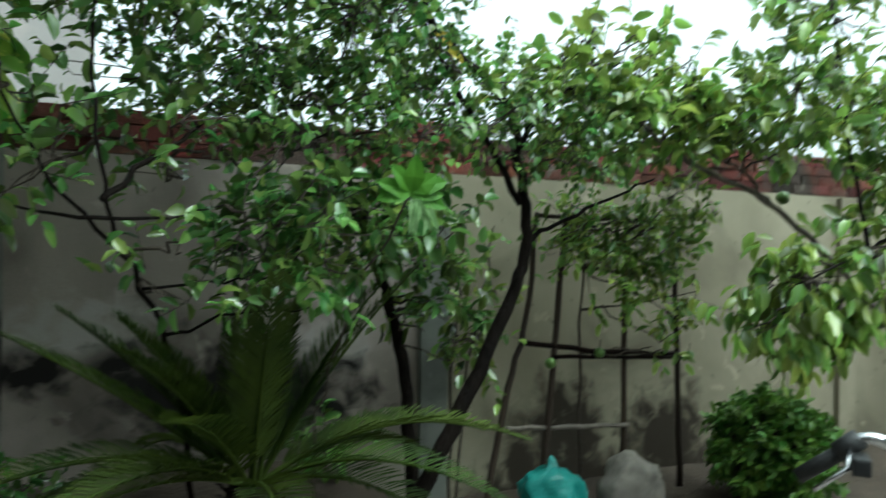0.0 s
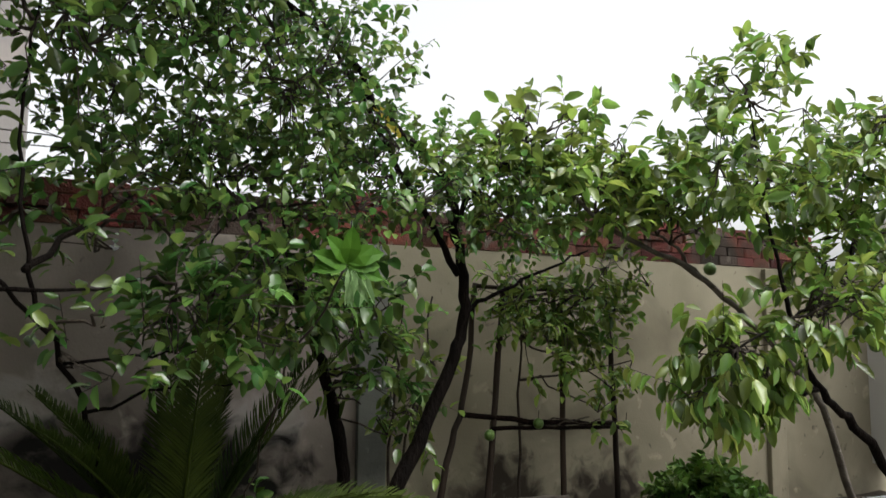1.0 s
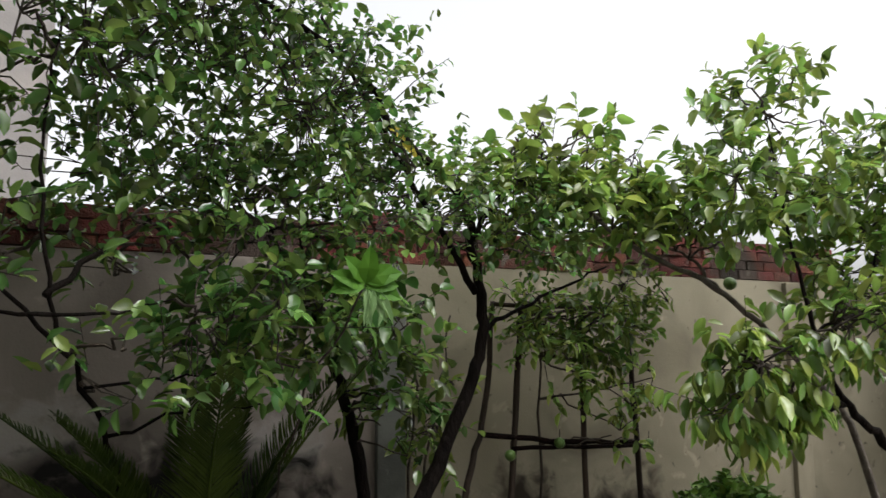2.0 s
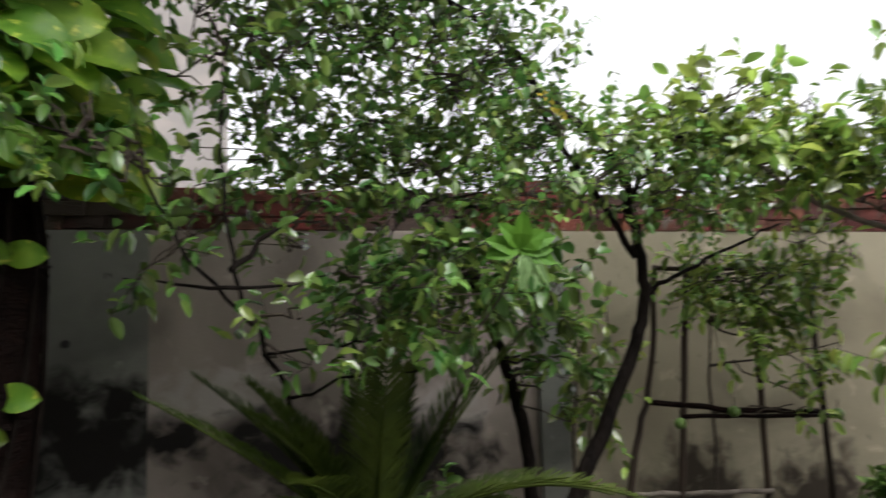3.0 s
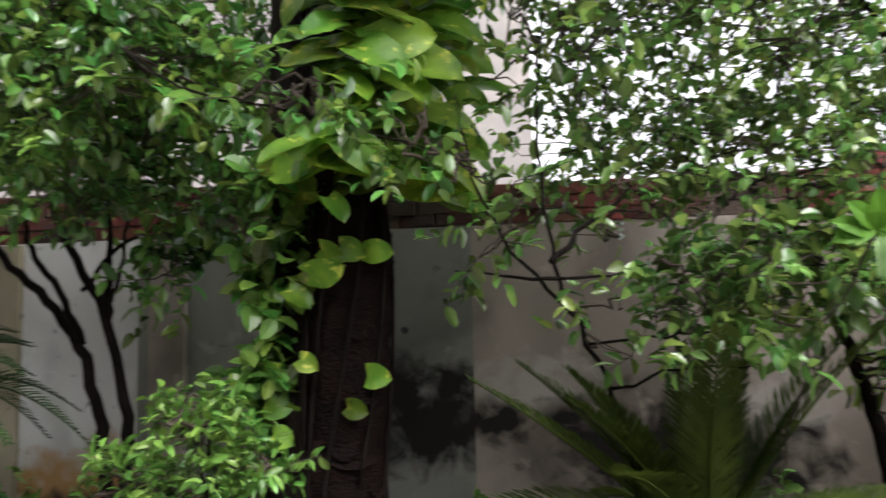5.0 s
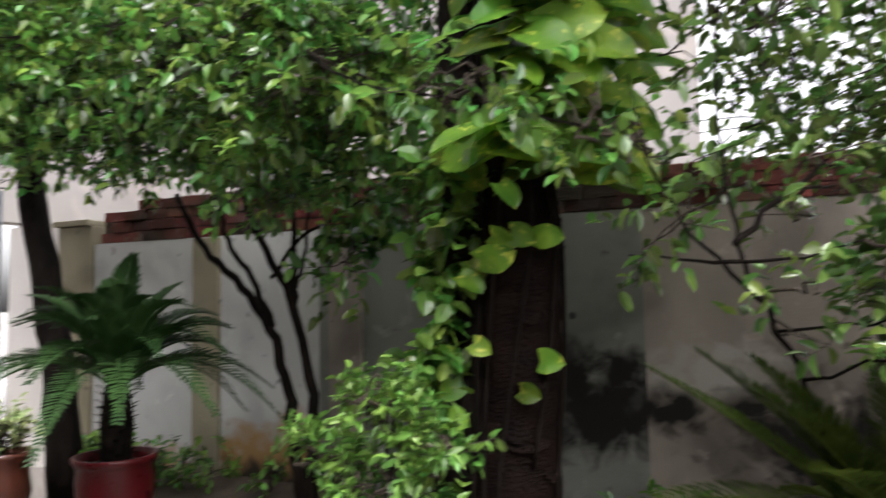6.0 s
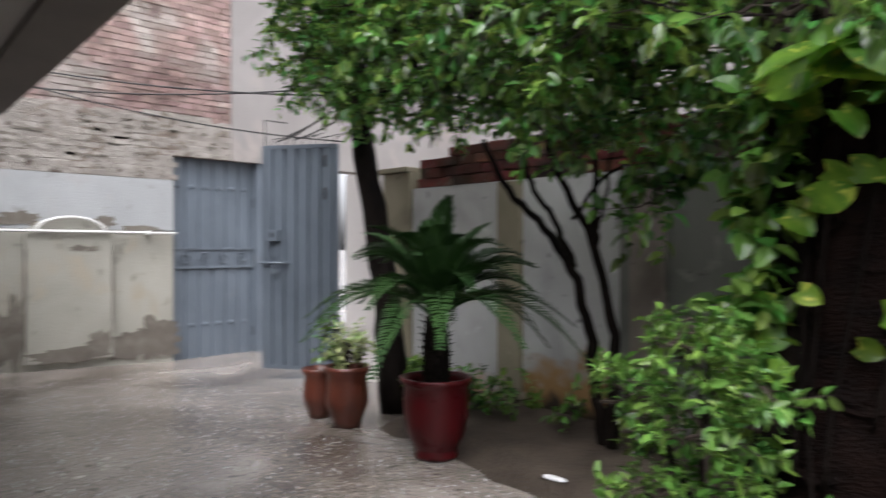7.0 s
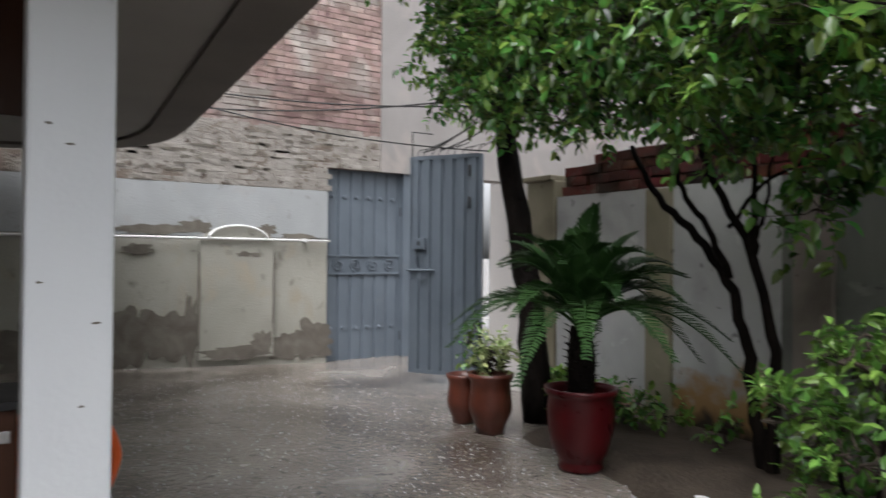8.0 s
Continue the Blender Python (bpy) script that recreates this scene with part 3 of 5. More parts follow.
# slender second trunk with hanging low leaves
tree("young_lime_tree", (1.68, 3.95, -0.25), [
    ([(1.68, 3.95, -0.3), (1.66, 3.95, 0.0), (1.6, 3.9, 0.54), (1.54, 3.9, 0.88), (1.45, 3.88, 1.12), (1.36, 3.8, 1.37), (1.15, 3.7, 1.62), (0.95, 3.5, 1.9)], 0.045, 0.018),
    ([(1.36, 3.8, 1.37), (1.5, 3.7, 1.6), (1.62, 3.6, 1.85)], 0.02, 0.008)],
    [((1.2, 3.5, 1.55), (0.5, 0.3, 0.2), 75), ((0.85, 3.1, 1.4), (0.35, 0.25, 0.25), 55), ((1.55, 3.6, 1.35), (0.3, 0.25, 0.18), 40), ((1.75, 3.8, 1.0), (0.28, 0.15, 0.2), 24)],
    M_LIME, 0.09, 0.56, "young lime tree with a thin dark stem", lift=-0.25)
# bare-branched sapling
tree("sapling", (0.42, 3.5, 0.0), [
    ([(0.42, 3.5, 0.0), (0.4, 3.45, 0.5), (0.3, 3.3, 0.95), (0.12, 3.1, 1.35), (0.06, 3.0, 1.54), (0.0, 3.05, 2.1), (0.05, 3.1, 2.6)], 0.014, 0.005),
    ([(0.06, 3.0, 1.52), (0.2, 3.2, 1.68), (0.38, 3.37, 1.84), (0.55, 3.4, 2.05)], 0.014, 0.004),
    ([(0.08, 3.0, 1.45), (-0.15, 3.05, 1.47), (-0.35, 3.1, 1.5)], 0.009, 0.003), ([(0.08, 3.0, 1.45), (0.3, 3.1, 1.46), (0.5, 3.1, 1.52)], 0.008, 0.003),
    ([(0.16, 3.15, 1.3), (-0.05, 3.0, 1.5), (-0.25, 2.9, 1.85), (-0.3, 2.9, 2.2)], 0.01, 0.003), ([(0.28, 3.3, 0.98), (0.55, 3.2, 1.08), (0.85, 3.1, 1.1)], 0.008, 0.003), ([(0.2, 3.2, 1.18), (0.5, 3.1, 1.2), (0.75, 3.0, 1.25)], 0.007, 0.003)],
    [((0.1, 3.0, 2.45), (0.35, 0.3, 0.4), 45), ((-0.2, 3.0, 1.75), (0.2, 0.2, 0.3), 16), ((0.5, 3.1, 1.25), (0.35, 0.25, 0.2), 26), ((0.35, 3.2, 1.75), (0.35, 0.25, 0.25), 22)],
    M_LIME, 0.085, 0.5, "thin sapling with mostly bare dark branches", limbs=3)
# broad-leaved citrus tree
tree("citrus_tree", (5.5, 2.9, -0.33), [
    ([(5.5, 2.9, -0.4), (5.35, 2.9, 0.0), (4.98, 2.9, 0.45), (4.6, 2.9, 0.76), (4.25, 2.9, 0.98), (4.15, 2.95, 1.4), (4.1, 3.05, 2.0), (4.1, 3.15, 2.8)], 0.045, 0.004),
    ([(4.2, 2.93, 1.3), (4.45, 2.9, 1.55), (4.7, 2.9, 1.75), (4.9, 2.9, 2.3)], 0.018, 0.005),
    ([(4.3, 2.9, 0.95), (3.95, 2.88, 0.93), (3.75, 2.85, 1.05)], 0.022, 0.008),
    ([(4.85, 2.85, 1.55), (4.3, 2.8, 1.5), (3.9, 2.75, 1.4), (3.35, 2.7, 1.22)], 0.014, 0.006)],
    [((4.1, 3.2, 2.9), (0.36, 0.3, 0.4), 34), ((4.1, 3.15, 2.28), (0.8, 0.45, 0.34), 95), ((5.0, 3.0, 2.25), (0.65, 0.5, 0.55), 110), ((4.8, 2.9, 1.7), (0.5, 0.4, 0.3), 50), ((3.45, 2.8, 1.22), (0.4, 0.22, 0.15), 34, 1.0), ((3.28, 2.8, 0.97), (0.32, 0.18, 0.14), 22, 1.4), ((3.75, 2.8, 1.0), (0.2, 0.15, 0.14), 12, 1.2), ((4.0, 2.6, 1.42), (0.4, 0.2, 0.2), 30, 0.6)],
    M_GUAVA, 0.118, 0.46, "broad-leaved citrus tree with green fruit", lift=0.05, per_twig=8)
# light-leaved top between the two, with grey boughs
tree("pale_citrus_tree", (5.7, 3.5, -0.33), [
    ([(5.7, 3.5, -0.4), (5.6, 3.5, 0.0), (5.15, 3.5, 0.9), (4.44, 3.6, 1.49), (3.94, 3.6, 1.75), (3.37, 3.6, 1.9), (2.75, 3.6, 2.29), (2.55, 3.6, 2.5)], 0.032, 0.009),
    ([(4.1, 3.6, 1.67), (3.85, 3.62, 1.9), (3.5, 3.65, 2.02)], 0.014, 0.006)],
    [((2.5, 3.6, 2.2), (0.45, 0.3, 0.26), 70), ((3.1, 3.6, 2.15), (0.5, 0.3, 0.24), 70), ((3.7, 3.55, 2.18), (0.45, 0.3, 0.26), 56), ((2.62, 3.6, 2.58), (0.06, 0.08, 0.14), 5), ((3.0, 3.6, 2.58), (0.08, 0.08, 0.16), 7), ((3.3, 3.6, 2.5), (0.1, 0.1, 0.12), 5)],
    M_GUAVA, 0.115, 0.5, "citrus tree with pale grey boughs and light green shoots", bark=M_BOUGH, lift=0.5)
# climber on the pole frame
tree("climber", (3.0, 4.2, -0.33), [
    ([(3.0, 4.2, -0.37), (2.95, 4.15, 0.7), (2.9, 4.05, 1.5)], 0.012, 0.006), ([(1.95, 4.1, -0.36), (1.95, 4.05, 0.5), (1.96, 4.0, 1.1), (2.0, 4.0, 1.5)], 0.011, 0.005), ([(1.98, 4.1, -0.36), (2.06, 4.05, 0.7), (2.15, 4.0, 1.12), (2.2, 4.0, 1.5)], 0.01, 0.005)],
    [((2.85, 3.95, 1.55), (0.42, 0.18, 0.15), 50), ((3.3, 3.9, 1.45), (0.36, 0.18, 0.2), 45), ((3.0, 3.9, 1.2), (0.45, 0.12, 0.2), 26), ((3.65, 3.9, 1.05), (0.14, 0.1, 0.28), 14), ((3.5, 3.85, 1.72), (0.3, 0.15, 0.12), 26), ((3.45, 3.9, 0.72), (0.15, 0.08, 0.14), 5), ((2.1, 4.0, 0.85), (0.14, 0.1, 0.3), 16)],
    M_GUAVA, 0.085, 0.45, "leafy climber hanging over the pole frame", "climber", bark=M_TWIG, lift=-0.5, limbs=3)

# dense tree by the gate
tree("dense_tree", (-4.32, 3.75, 0.0), [
    ([(-4.32, 3.75, 0.0), (-4.36, 3.72, 0.8), (-4.48, 3.7, 1.42), (-4.72, 3.68, 2.5), (-4.8, 3.66, 3.2), (-4.7, 3.5, 4.1)], 0.125, 0.06),
    ([(-4.75, 3.68, 2.5), (-4.3, 3.6, 2.8), (-3.7, 3.4, 3.1)], 0.05, 0.02), ([(-4.7, 3.68, 2.3), (-4.2, 3.5, 2.5), (-3.4, 3.3, 2.65), (-2.6, 3.1, 2.75), (-1.9, 2.95, 2.65)], 0.04, 0.012), ([(-1.9, 2.95, 2.65), (-1.5, 2.5, 2.3), (-1.1, 2.3, 2.07), (-0.75, 2.47, 2.04), (-0.39, 2.61, 1.93), (-0.2, 2.7, 1.85)], 0.006, 0.003)],
    # The four blobs centred above z 3.7 are unseen, added to cast shade below.
    [((-4.75, 3.5, 3.05), (0.75, 0.5, 0.5), 310), ((-3.9, 3.35, 2.95), (0.85, 0.55, 0.55), 340), ((-3.0, 3.2, 2.75), (0.85, 0.5, 0.55), 270), ((-2.2, 3.05, 2.6), (0.7, 0.5, 0.5), 210), ((-1.85, 2.95, 2.5), (0.42, 0.35, 0.42), 120), ((-3.4, 3.5, 2.35), (0.75, 0.35, 0.25), 120), ((-2.5, 3.0, 3.2), (1.2, 0.5, 0.35), 80), ((-1.65, 3.3, 2.2), (0.45, 0.22, 0.36), 120), ((-2.3, 3.3, 2.05), (0.4, 0.22, 0.22), 40), ((-4.4, 3.4, 2.5), (0.35, 0.3, 0.25), 60), ((-1.62, 3.5, 2.75), (0.5, 0.3, 0.5), 120), ((-1.5, 3.05, 2.45), (0.16, 0.2, 0.4), 40), ((-2.6, 3.6, 2.4), (0.7, 0.3, 0.3), 90), ((-2.2, 3.2, 3.8), (1.0, 0.7, 0.35), 70), ((-4.8, 3.2, 4.05), (1.0, 0.9, 0.45), 430), ((-3.8, 3.0, 4.2), (0.9, 0.9, 0.45), 300), ((-4.5, 2.4, 4.1), (1.0, 0.6, 0.35), 260), ((-0.85, 2.4, 2.1), (0.35, 0.12, 0.1), 18), ((-0.45, 2.7, 2.0), (0.2, 0.12, 0.12), 10)],
    M_DENSE, 0.08, 0.52, "dense dark green tree with a thick leaning black trunk", lift=-0.05, per_twig=8)
# bare-stemmed shrub by the wall
tree("bare_stemmed_shrub", (-2.5, 3.98, 0.0), [
    ([(-2.53, 3.98, 0.0), (-2.55, 3.95, 0.3), (-2.61, 3.95, 0.79), (-2.74, 3.95, 1.18), (-3.05, 3.95, 1.5), (-3.35, 3.93, 1.77), (-3.5, 3.9, 2.1)], 0.045, 0.018),
    ([(-2.46, 3.98, 0.0), (-2.45, 3.95, 0.3), (-2.41, 3.95, 0.74), (-2.59, 3.95, 1.36), (-2.85, 3.93, 1.78), (-2.95, 3.9, 2.1)], 0.045, 0.018),
    ([(-2.74, 3.95, 1.18), (-2.9, 3.95, 1.5), (-3.1, 3.93, 1.76), (-3.15, 3.9, 2.1)], 0.026, 0.012), ([(-2.58, 3.95, 1.33), (-2.57, 3.95, 1.6), (-2.57, 3.92, 2.05)], 0.028, 0.012),
    ([(-2.58, 3.95, 1.4), (-2.5, 3.95, 1.6), (-2.42, 3.92, 2.0)], 0.014, 0.008), ([(-2.75, 3.95, 1.5), (-2.5, 3.9, 1.75), (-2.1, 3.85, 1.9), (-1.6, 3.7, 2.0)], 0.014, 0.006)],
    [((-2.75, 3.85, 2.15), (0.55, 0.25, 0.2), 70), ((-2.05, 3.7, 1.6), (0.16, 0.14, 0.2), 22), ((-1.8, 3.7, 1.85), (0.3, 0.2, 0.15), 30)],
    M_DENSE, 0.1, 0.5, "shrub with dark bare forking stems", "shrub", limbs=3)
# bright bush near the walk
tree("bright_bush", (-1.2, 2.6, 0.0), [
    ([(-1.25, 2.6, 0.0), (-1.28, 2.6, 0.35), (-1.4, 2.58, 0.7)], 0.016, 0.006), ([(-1.2, 2.6, 0.0), (-1.1, 2.6, 0.4), (-0.95, 2.55, 0.8)], 0.016, 0.006), ([(-1.2, 2.6, 0.0), (-1.2, 2.55, 0.5), (-1.15, 2.5, 0.95)], 0.014, 0.006)],
    [((-1.22, 2.55, 0.94), (0.17, 0.15, 0.1), 40), ((-1.5, 2.55, 0.74), (0.13, 0.12, 0.08), 20), ((-1.0, 2.52, 0.80), (0.13, 0.13, 0.11), 26), ((-1.2, 2.55, 0.64), (0.24, 0.18, 0.14), 44), ((-1.42, 2.5, 0.3), (0.2, 0.16, 0.1), 26), ((-1.05, 2.48, 0.34), (0.24, 0.18, 0.14), 34), ((-1.2, 2.6, 0.25), (0.3, 0.2, 0.18), 30)],
    M_BUSH, 0.058, 0.44, "bright green bush with star-like leaf clusters", "bush", per_twig=9, twig=0.1, lift=0.5, limbs=6)
# clipped round bush
tree("round_bush", (4.15, 3.6, -0.33), [([(4.15, 3.6, -0.37), (4.15, 3.6, 0.1)], 0.03, 0.02)],
    [((4.15, 3.6, 0.02), (0.39, 0.36, 0.33), 620)], M_TOPIARY, 0.07, 0.55, "clipped round green bush", "bush", per_twig=8, twig=0.08, shell=0.25, limbs=5)


def frond_into(leaf, rib, base, az, length, rise, sag, leaflet, count=34, width=0.028):
    """A feather frond: an arching rib with leaflets in a V on both sides."""
    s = np.linspace(0, 1, count)
    d = np.array((math.cos(az), math.sin(az), 0.0))
    line = np.array(base) + d * (length * (s * math.cos(rise) + 0.12 * s**2))[:, None] + np.array((0, 0, 1.0)) * (length * (s * math.sin(rise) - sag * s**2.2))[:, None]
    rib.tube(line, np.linspace(0.011, 0.003, count), 5)
    way = np.gradient(line, axis=0)
    way /= np.linalg.norm(way, axis=1)[:, None]
    side = np.cross(way, (0, 0, 1.0))
    side /= np.linalg.norm(side, axis=1)[:, None]
    up = np.cross(side, way)
    keep = s > 0.12
    size = leaflet * np.sin(np.clip(s * 1.02, 0, 1) ** 0.75 * math.pi * 0.92 + 0.12).clip(0.25, 1)
    starts = []
    for sign in (-1, 1):
        starts.append(sum(len(v) for v in leaf.v))
        q = line + rng.normal(0, 0.002, line.shape)
        dirs = sign * side + way * 0.9 + up * 0.45
        leaf.leaves(q[keep], dirs[keep] + rng.normal(0, 0.06, (keep.sum(), 3)), up[keep], size[keep], width, droop=0.1, fold=0.015)
    a_, b_ = starts
    leaf.f.extend((a_ + 9 * i, a_ + 9 * i + 9, b_ + 9 * i + 9, b_ + 9 * i) for i in range(int(keep.sum()) - 1))


def cycad(name, at, label, trunk_h, trunk_r, fronds, leaf_mat, leaflet, width=0.026, per_metre=84):
    t = thing(name, pose(*at), label, "cycad")
    st = Shape().tube([(0, 0, 0), (0, 0, trunk_h * 0.5), (0, 0, trunk_h)], [trunk_r, trunk_r * 1.08, trunk_r * 0.8], 14, 0.09)
    for q in range(70):
        a_, z_ = q * 2.4, trunk_h * (q + 0.5) / 70
        st.leaves([(trunk_r * 0.95 * math.cos(a_), trunk_r * 0.95 * math.sin(a_), z_)], [(math.cos(a_), math.sin(a_), 0.9)], [(-math.cos(a_), -math.sin(a_), 1)], 0.05, 0.035)
    part("trunk", st, M_BARK, t)
    for az, ln, rise, sag in fronds:
        leaf, rib = Shape(), Shape()
        frond_into(leaf, rib, (0.03 * math.cos(az), 0.03 * math.sin(az), trunk_h), az, ln, rise, sag, leaflet, int(per_metre * ln), width)
        f = part("frond", leaf, leaf_mat, t)
        part("rib", rib, leaf_mat, f, smooth=True)
    return t


# cycad in the red pot
fr = [(q * 2.399 + 0.4, 0.88 + 0.22 * rng.random(), 0.62 + 0.85 * (q / 40) + rng.normal(0, 0.1), 0.74 - 0.46 * (q / 40) + 0.14 * rng.random()) for q in range(40)]
cycad("potted_cycad", (-3.22, 3.15, 0.46), "dark green cycad with arching feather fronds in a red pot", 0.42, 0.08, fr, M_CYCAD, 0.15, 0.017, 60)
# large feather palm in the bed
fr = [(-0.25, 1.2, 1.08, 0.06), (0.15, 1.15, 1.12, 0.1), (3.35, 1.15, 0.78, 0.06), (2.95, 1.1, 0.95, 0.1), (3.6, 1.0, 1.1, 0.12), (-0.3, 1.3, 0.62, 0.45), (0.1, 1.2, 0.5, 0.4), (-0.7, 1.15, 0.5, 0.45), (3.3, 1.25, 0.55, 0.48), (3.75, 1.1, 0.45, 0.4), (4.1, 0.9, 0.9, 0.3)]
fr += [(q * 1.05 + 0.5, 0.95 + 0.2 * rng.random(), 1.28 + rng.normal(0, 0.1), 0.08 + 0.1 * rng.random()) for q in range(6)]
fr += [(q * 0.9 + 0.2, 0.9 + 0.3 * rng.random(), 0.35 + 0.3 * rng.random(), 0.4 + 0.15 * rng.random()) for q in range(7)]
cycad("feather_palm", (0.66, 3.35, 0.0), "large feather palm with arching mid-green fronds in the bed", 0.3, 0.13, fr, M_FROND, 0.2, 0.011)

# thick trunk with climbing pothos
host = thing("climbed_trunk", pose(-0.95, 3.3, 0), "thick dark brown tree trunk wrapped in climbing pothos", "tree")
tl = np.array([(0.0, 0, 0), (0.01, 0, 0.5), (0.06, 0, 1.1), (0.08, 0, 1.6), (0.05, 0, 2.2), (0.0, 0, 2.8), (-0.03, 0, 3.6), (-0.03, 0, 5.0)])
tr_ = Shape()
line = wander(tl, 9, 0.0)
tr_.tube(line, np.interp(line[:, 2], [0, 0.6, 1.6, 2.8, 5], [0.235, 0.21, 0.19, 0.135, 0.12]) * (1 + 0.02 * np.sin(line[:, 2] * 31) + 0.025 * np.sin(line[:, 2] * 12.7 + 1)), 22, 0.05)
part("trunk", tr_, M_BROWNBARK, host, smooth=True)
# Extra dark stem stands in for the trunk's deeply shaded, overgrown left.
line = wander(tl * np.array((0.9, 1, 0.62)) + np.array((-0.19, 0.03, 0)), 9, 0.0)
part("trunk", Shape().tube(line, np.linspace(0.2, 0.1, len(line)) * (1 + 0.03 * np.sin(line[:, 2] * 17)), 18, 0.06), M_BARK, host, "near-black side stem added for the trunk's shaded left side", smooth=True)
# unseen crown, added high over the bed to shade the wall and leaves
high, highwood = Shape(), Shape()
crown_into(high, highwood, [((-0.1, -0.1, 4.7), (1.1, 1.0, 0.5), 150), ((0.8, 0.1, 4.6), (1.2, 1.0, 0.45), 190), ((0.9, -1.3, 4.1), (1.0, 0.7, 0.35), 90), ((1.7, -0.6, 4.5), (0.9, 0.8, 0.35), 90)], 0.17, 0.5, nodes=[(-0.03, 0, 4.2), (-0.03, 0, 4.9)], limbs=6, twig=0.3)
hc = part("crown", high, M_DENSE, host, smooth=True)
tagged(part("twigwork", highwood, M_TWIG, hc, "thin grey-brown twigs"), kind="stuff")
for q in range(26):
    z, az = rng.uniform(0.15, 2.9), rng.uniform(math.pi, 2 * math.pi)
    r0 = float(np.interp(z, [0, 0.6, 1.6, 2.8, 5], [0.235, 0.21, 0.19, 0.135, 0.12])) * 1.0
    cx = float(np.interp(z, tl[:, 2], tl[:, 0]))
    w_ = rng.uniform(0.2, 0.5)
    aa = np.linspace(az - w_, az + w_, 7)
    h_ = rng.uniform(0.02, 0.06)
    inner = np.stack([cx + r0 * np.cos(aa), r0 * np.sin(aa), z + rng.normal(0, 0.004, 7)], 1)
    outer = np.stack([cx + (r0 + 0.018) * np.cos(aa), (r0 + 0.018) * np.sin(aa), z - h_ * np.sin(np.linspace(0.3, 2.8, 7))], 1)
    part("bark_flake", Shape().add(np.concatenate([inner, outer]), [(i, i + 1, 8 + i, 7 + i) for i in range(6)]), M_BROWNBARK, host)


def heart_leaf(L, seed, slim=1.0):
    """A cupped heart-shaped leaf along +x from its stalk."""
    r = np.random.default_rng(seed)
    n = 9
    s = np.linspace(0, 1, n)
    half = 0.47 * slim * np.sqrt(np.clip(1 - ((s - 0.42) / 0.58) ** 2, 0, 1)) * (1 - 0.2 * s ** 3)
    pts, faces = [], []
    for i in range(n):
        z = -0.28 * s[i] ** 2 + r.normal(0, 0.006)
        back = -0.16 if i == 0 else 0.0
        for j, w in enumerate((-1, -0.5, 0, 0.5, 1)):
            pts.append(((s[i] + back * abs(w)) * L, w * half[i] * L, (z + 0.13 * abs(w) * half[i] * 2 + 0.03 * math.sin(5 * s[i] + 2 * w)) * L))
    for i in range(n - 1):
        for j in range(4):
            faces.append((i * 5 + j, i * 5 + j + 1, (i + 1) * 5 + j + 1, (i + 1) * 5 + j))
    me = Shape().add(pts, faces).mesh("leaf", smooth=True)
    me.materials.append(M_POTHOS)
    return me


def facing(at, way, up):
    """The matrix that lays a leaf's x axis along way with its face towards up."""
    x_ = Vector(way).normalized()
    y_ = Vector(up).cross(x_).normalized()
    return Matrix.Translation(at) @ Matrix((x_, y_, x_.cross(y_))).transposed().to_4x4()


HEARTS = [heart_leaf(l_, s_, w_) for s_, (l_, w_) in enumerate(((0.10, 1.0), (0.13, 0.95), (0.17, 0.9), (0.24, 0.8), (0.32, 0.68)))]
vine = thing("pothos_vine", pose(-0.95, 3.3, 0), "variegated pothos vine with large yellow-green heart leaves on the trunk", "climber")
stem = Shape()
for q in range(7):
    a0 = 3.4 + q * 0.42
    zz = np.linspace(0.1 + 0.25 * (q % 3), 3.3, 26)
    rr_ = np.interp(zz, [0, 0.6, 1.6, 2.8, 5], [0.235, 0.21, 0.19, 0.135, 0.12]) + 0.014
    ang = a0 + 0.35 * np.sin(zz * 1.7 + q)
    stem.tube(np.stack([np.interp(zz, tl[:, 2], tl[:, 0]) + rr_ * np.cos(ang), rr_ * np.sin(ang), zz], 1), 0.011, 6)
part("stem", stem, M_BARK, vine, smooth=True)
for q in range(318):
    group = q % 10
    if group > 7 and q % 30 > 9:
        continue
    if group < 8:  # bright mass spreading from the upper trunk
        z, az, reach, k_ = rng.uniform(1.9, 3.3), rng.uniform(math.pi * 1.5, math.pi * 2.2), rng.uniform(0.03, 0.56), int(rng.choice((1, 2, 2, 3, 3, 4)))
        reach *= 0.45 + 0.55 * min(1.0, (z - 1.75))
    elif group < 9:
        z, az, reach, k_ = rng.uniform(1.5, 2.6), rng.uniform(math.pi * 0.95, math.pi * 1.6), rng.uniform(0.02, 0.3), int(rng.integers(0, 3))
    else:
        z, az, reach, k_ = rng.uniform(0.8, 1.7), rng.uniform(math.pi * 0.95, math.pi * 1.42), rng.uniform(0.01, 0.12), int(rng.integers(0, 2))
    r0 = float(np.interp(z, [0, 0.6, 1.6, 2.8, 5], [0.235, 0.21, 0.19, 0.135, 0.12])) + 0.02 + reach
    cx = float(np.interp(z, tl[:, 2], tl[:, 0]))
    turn = rng.choice((0.0, math.pi), p=(0.66, 0.34)) + rng.normal(0, 0.5)
    way = (math.cos(turn), -abs(rng.normal(0.2, 0.3)), rng.normal(-0.3, 0.3))
    part("leaf", HEARTS[k_], M_POTHOS, vine, at=facing((cx + r0 * math.cos(az), r0 * math.sin(az), z), way, (rng.normal(0, 0.35), -0.75, (0.75 if group < 8 else 0.1) + rng.normal(0, 0.3))))
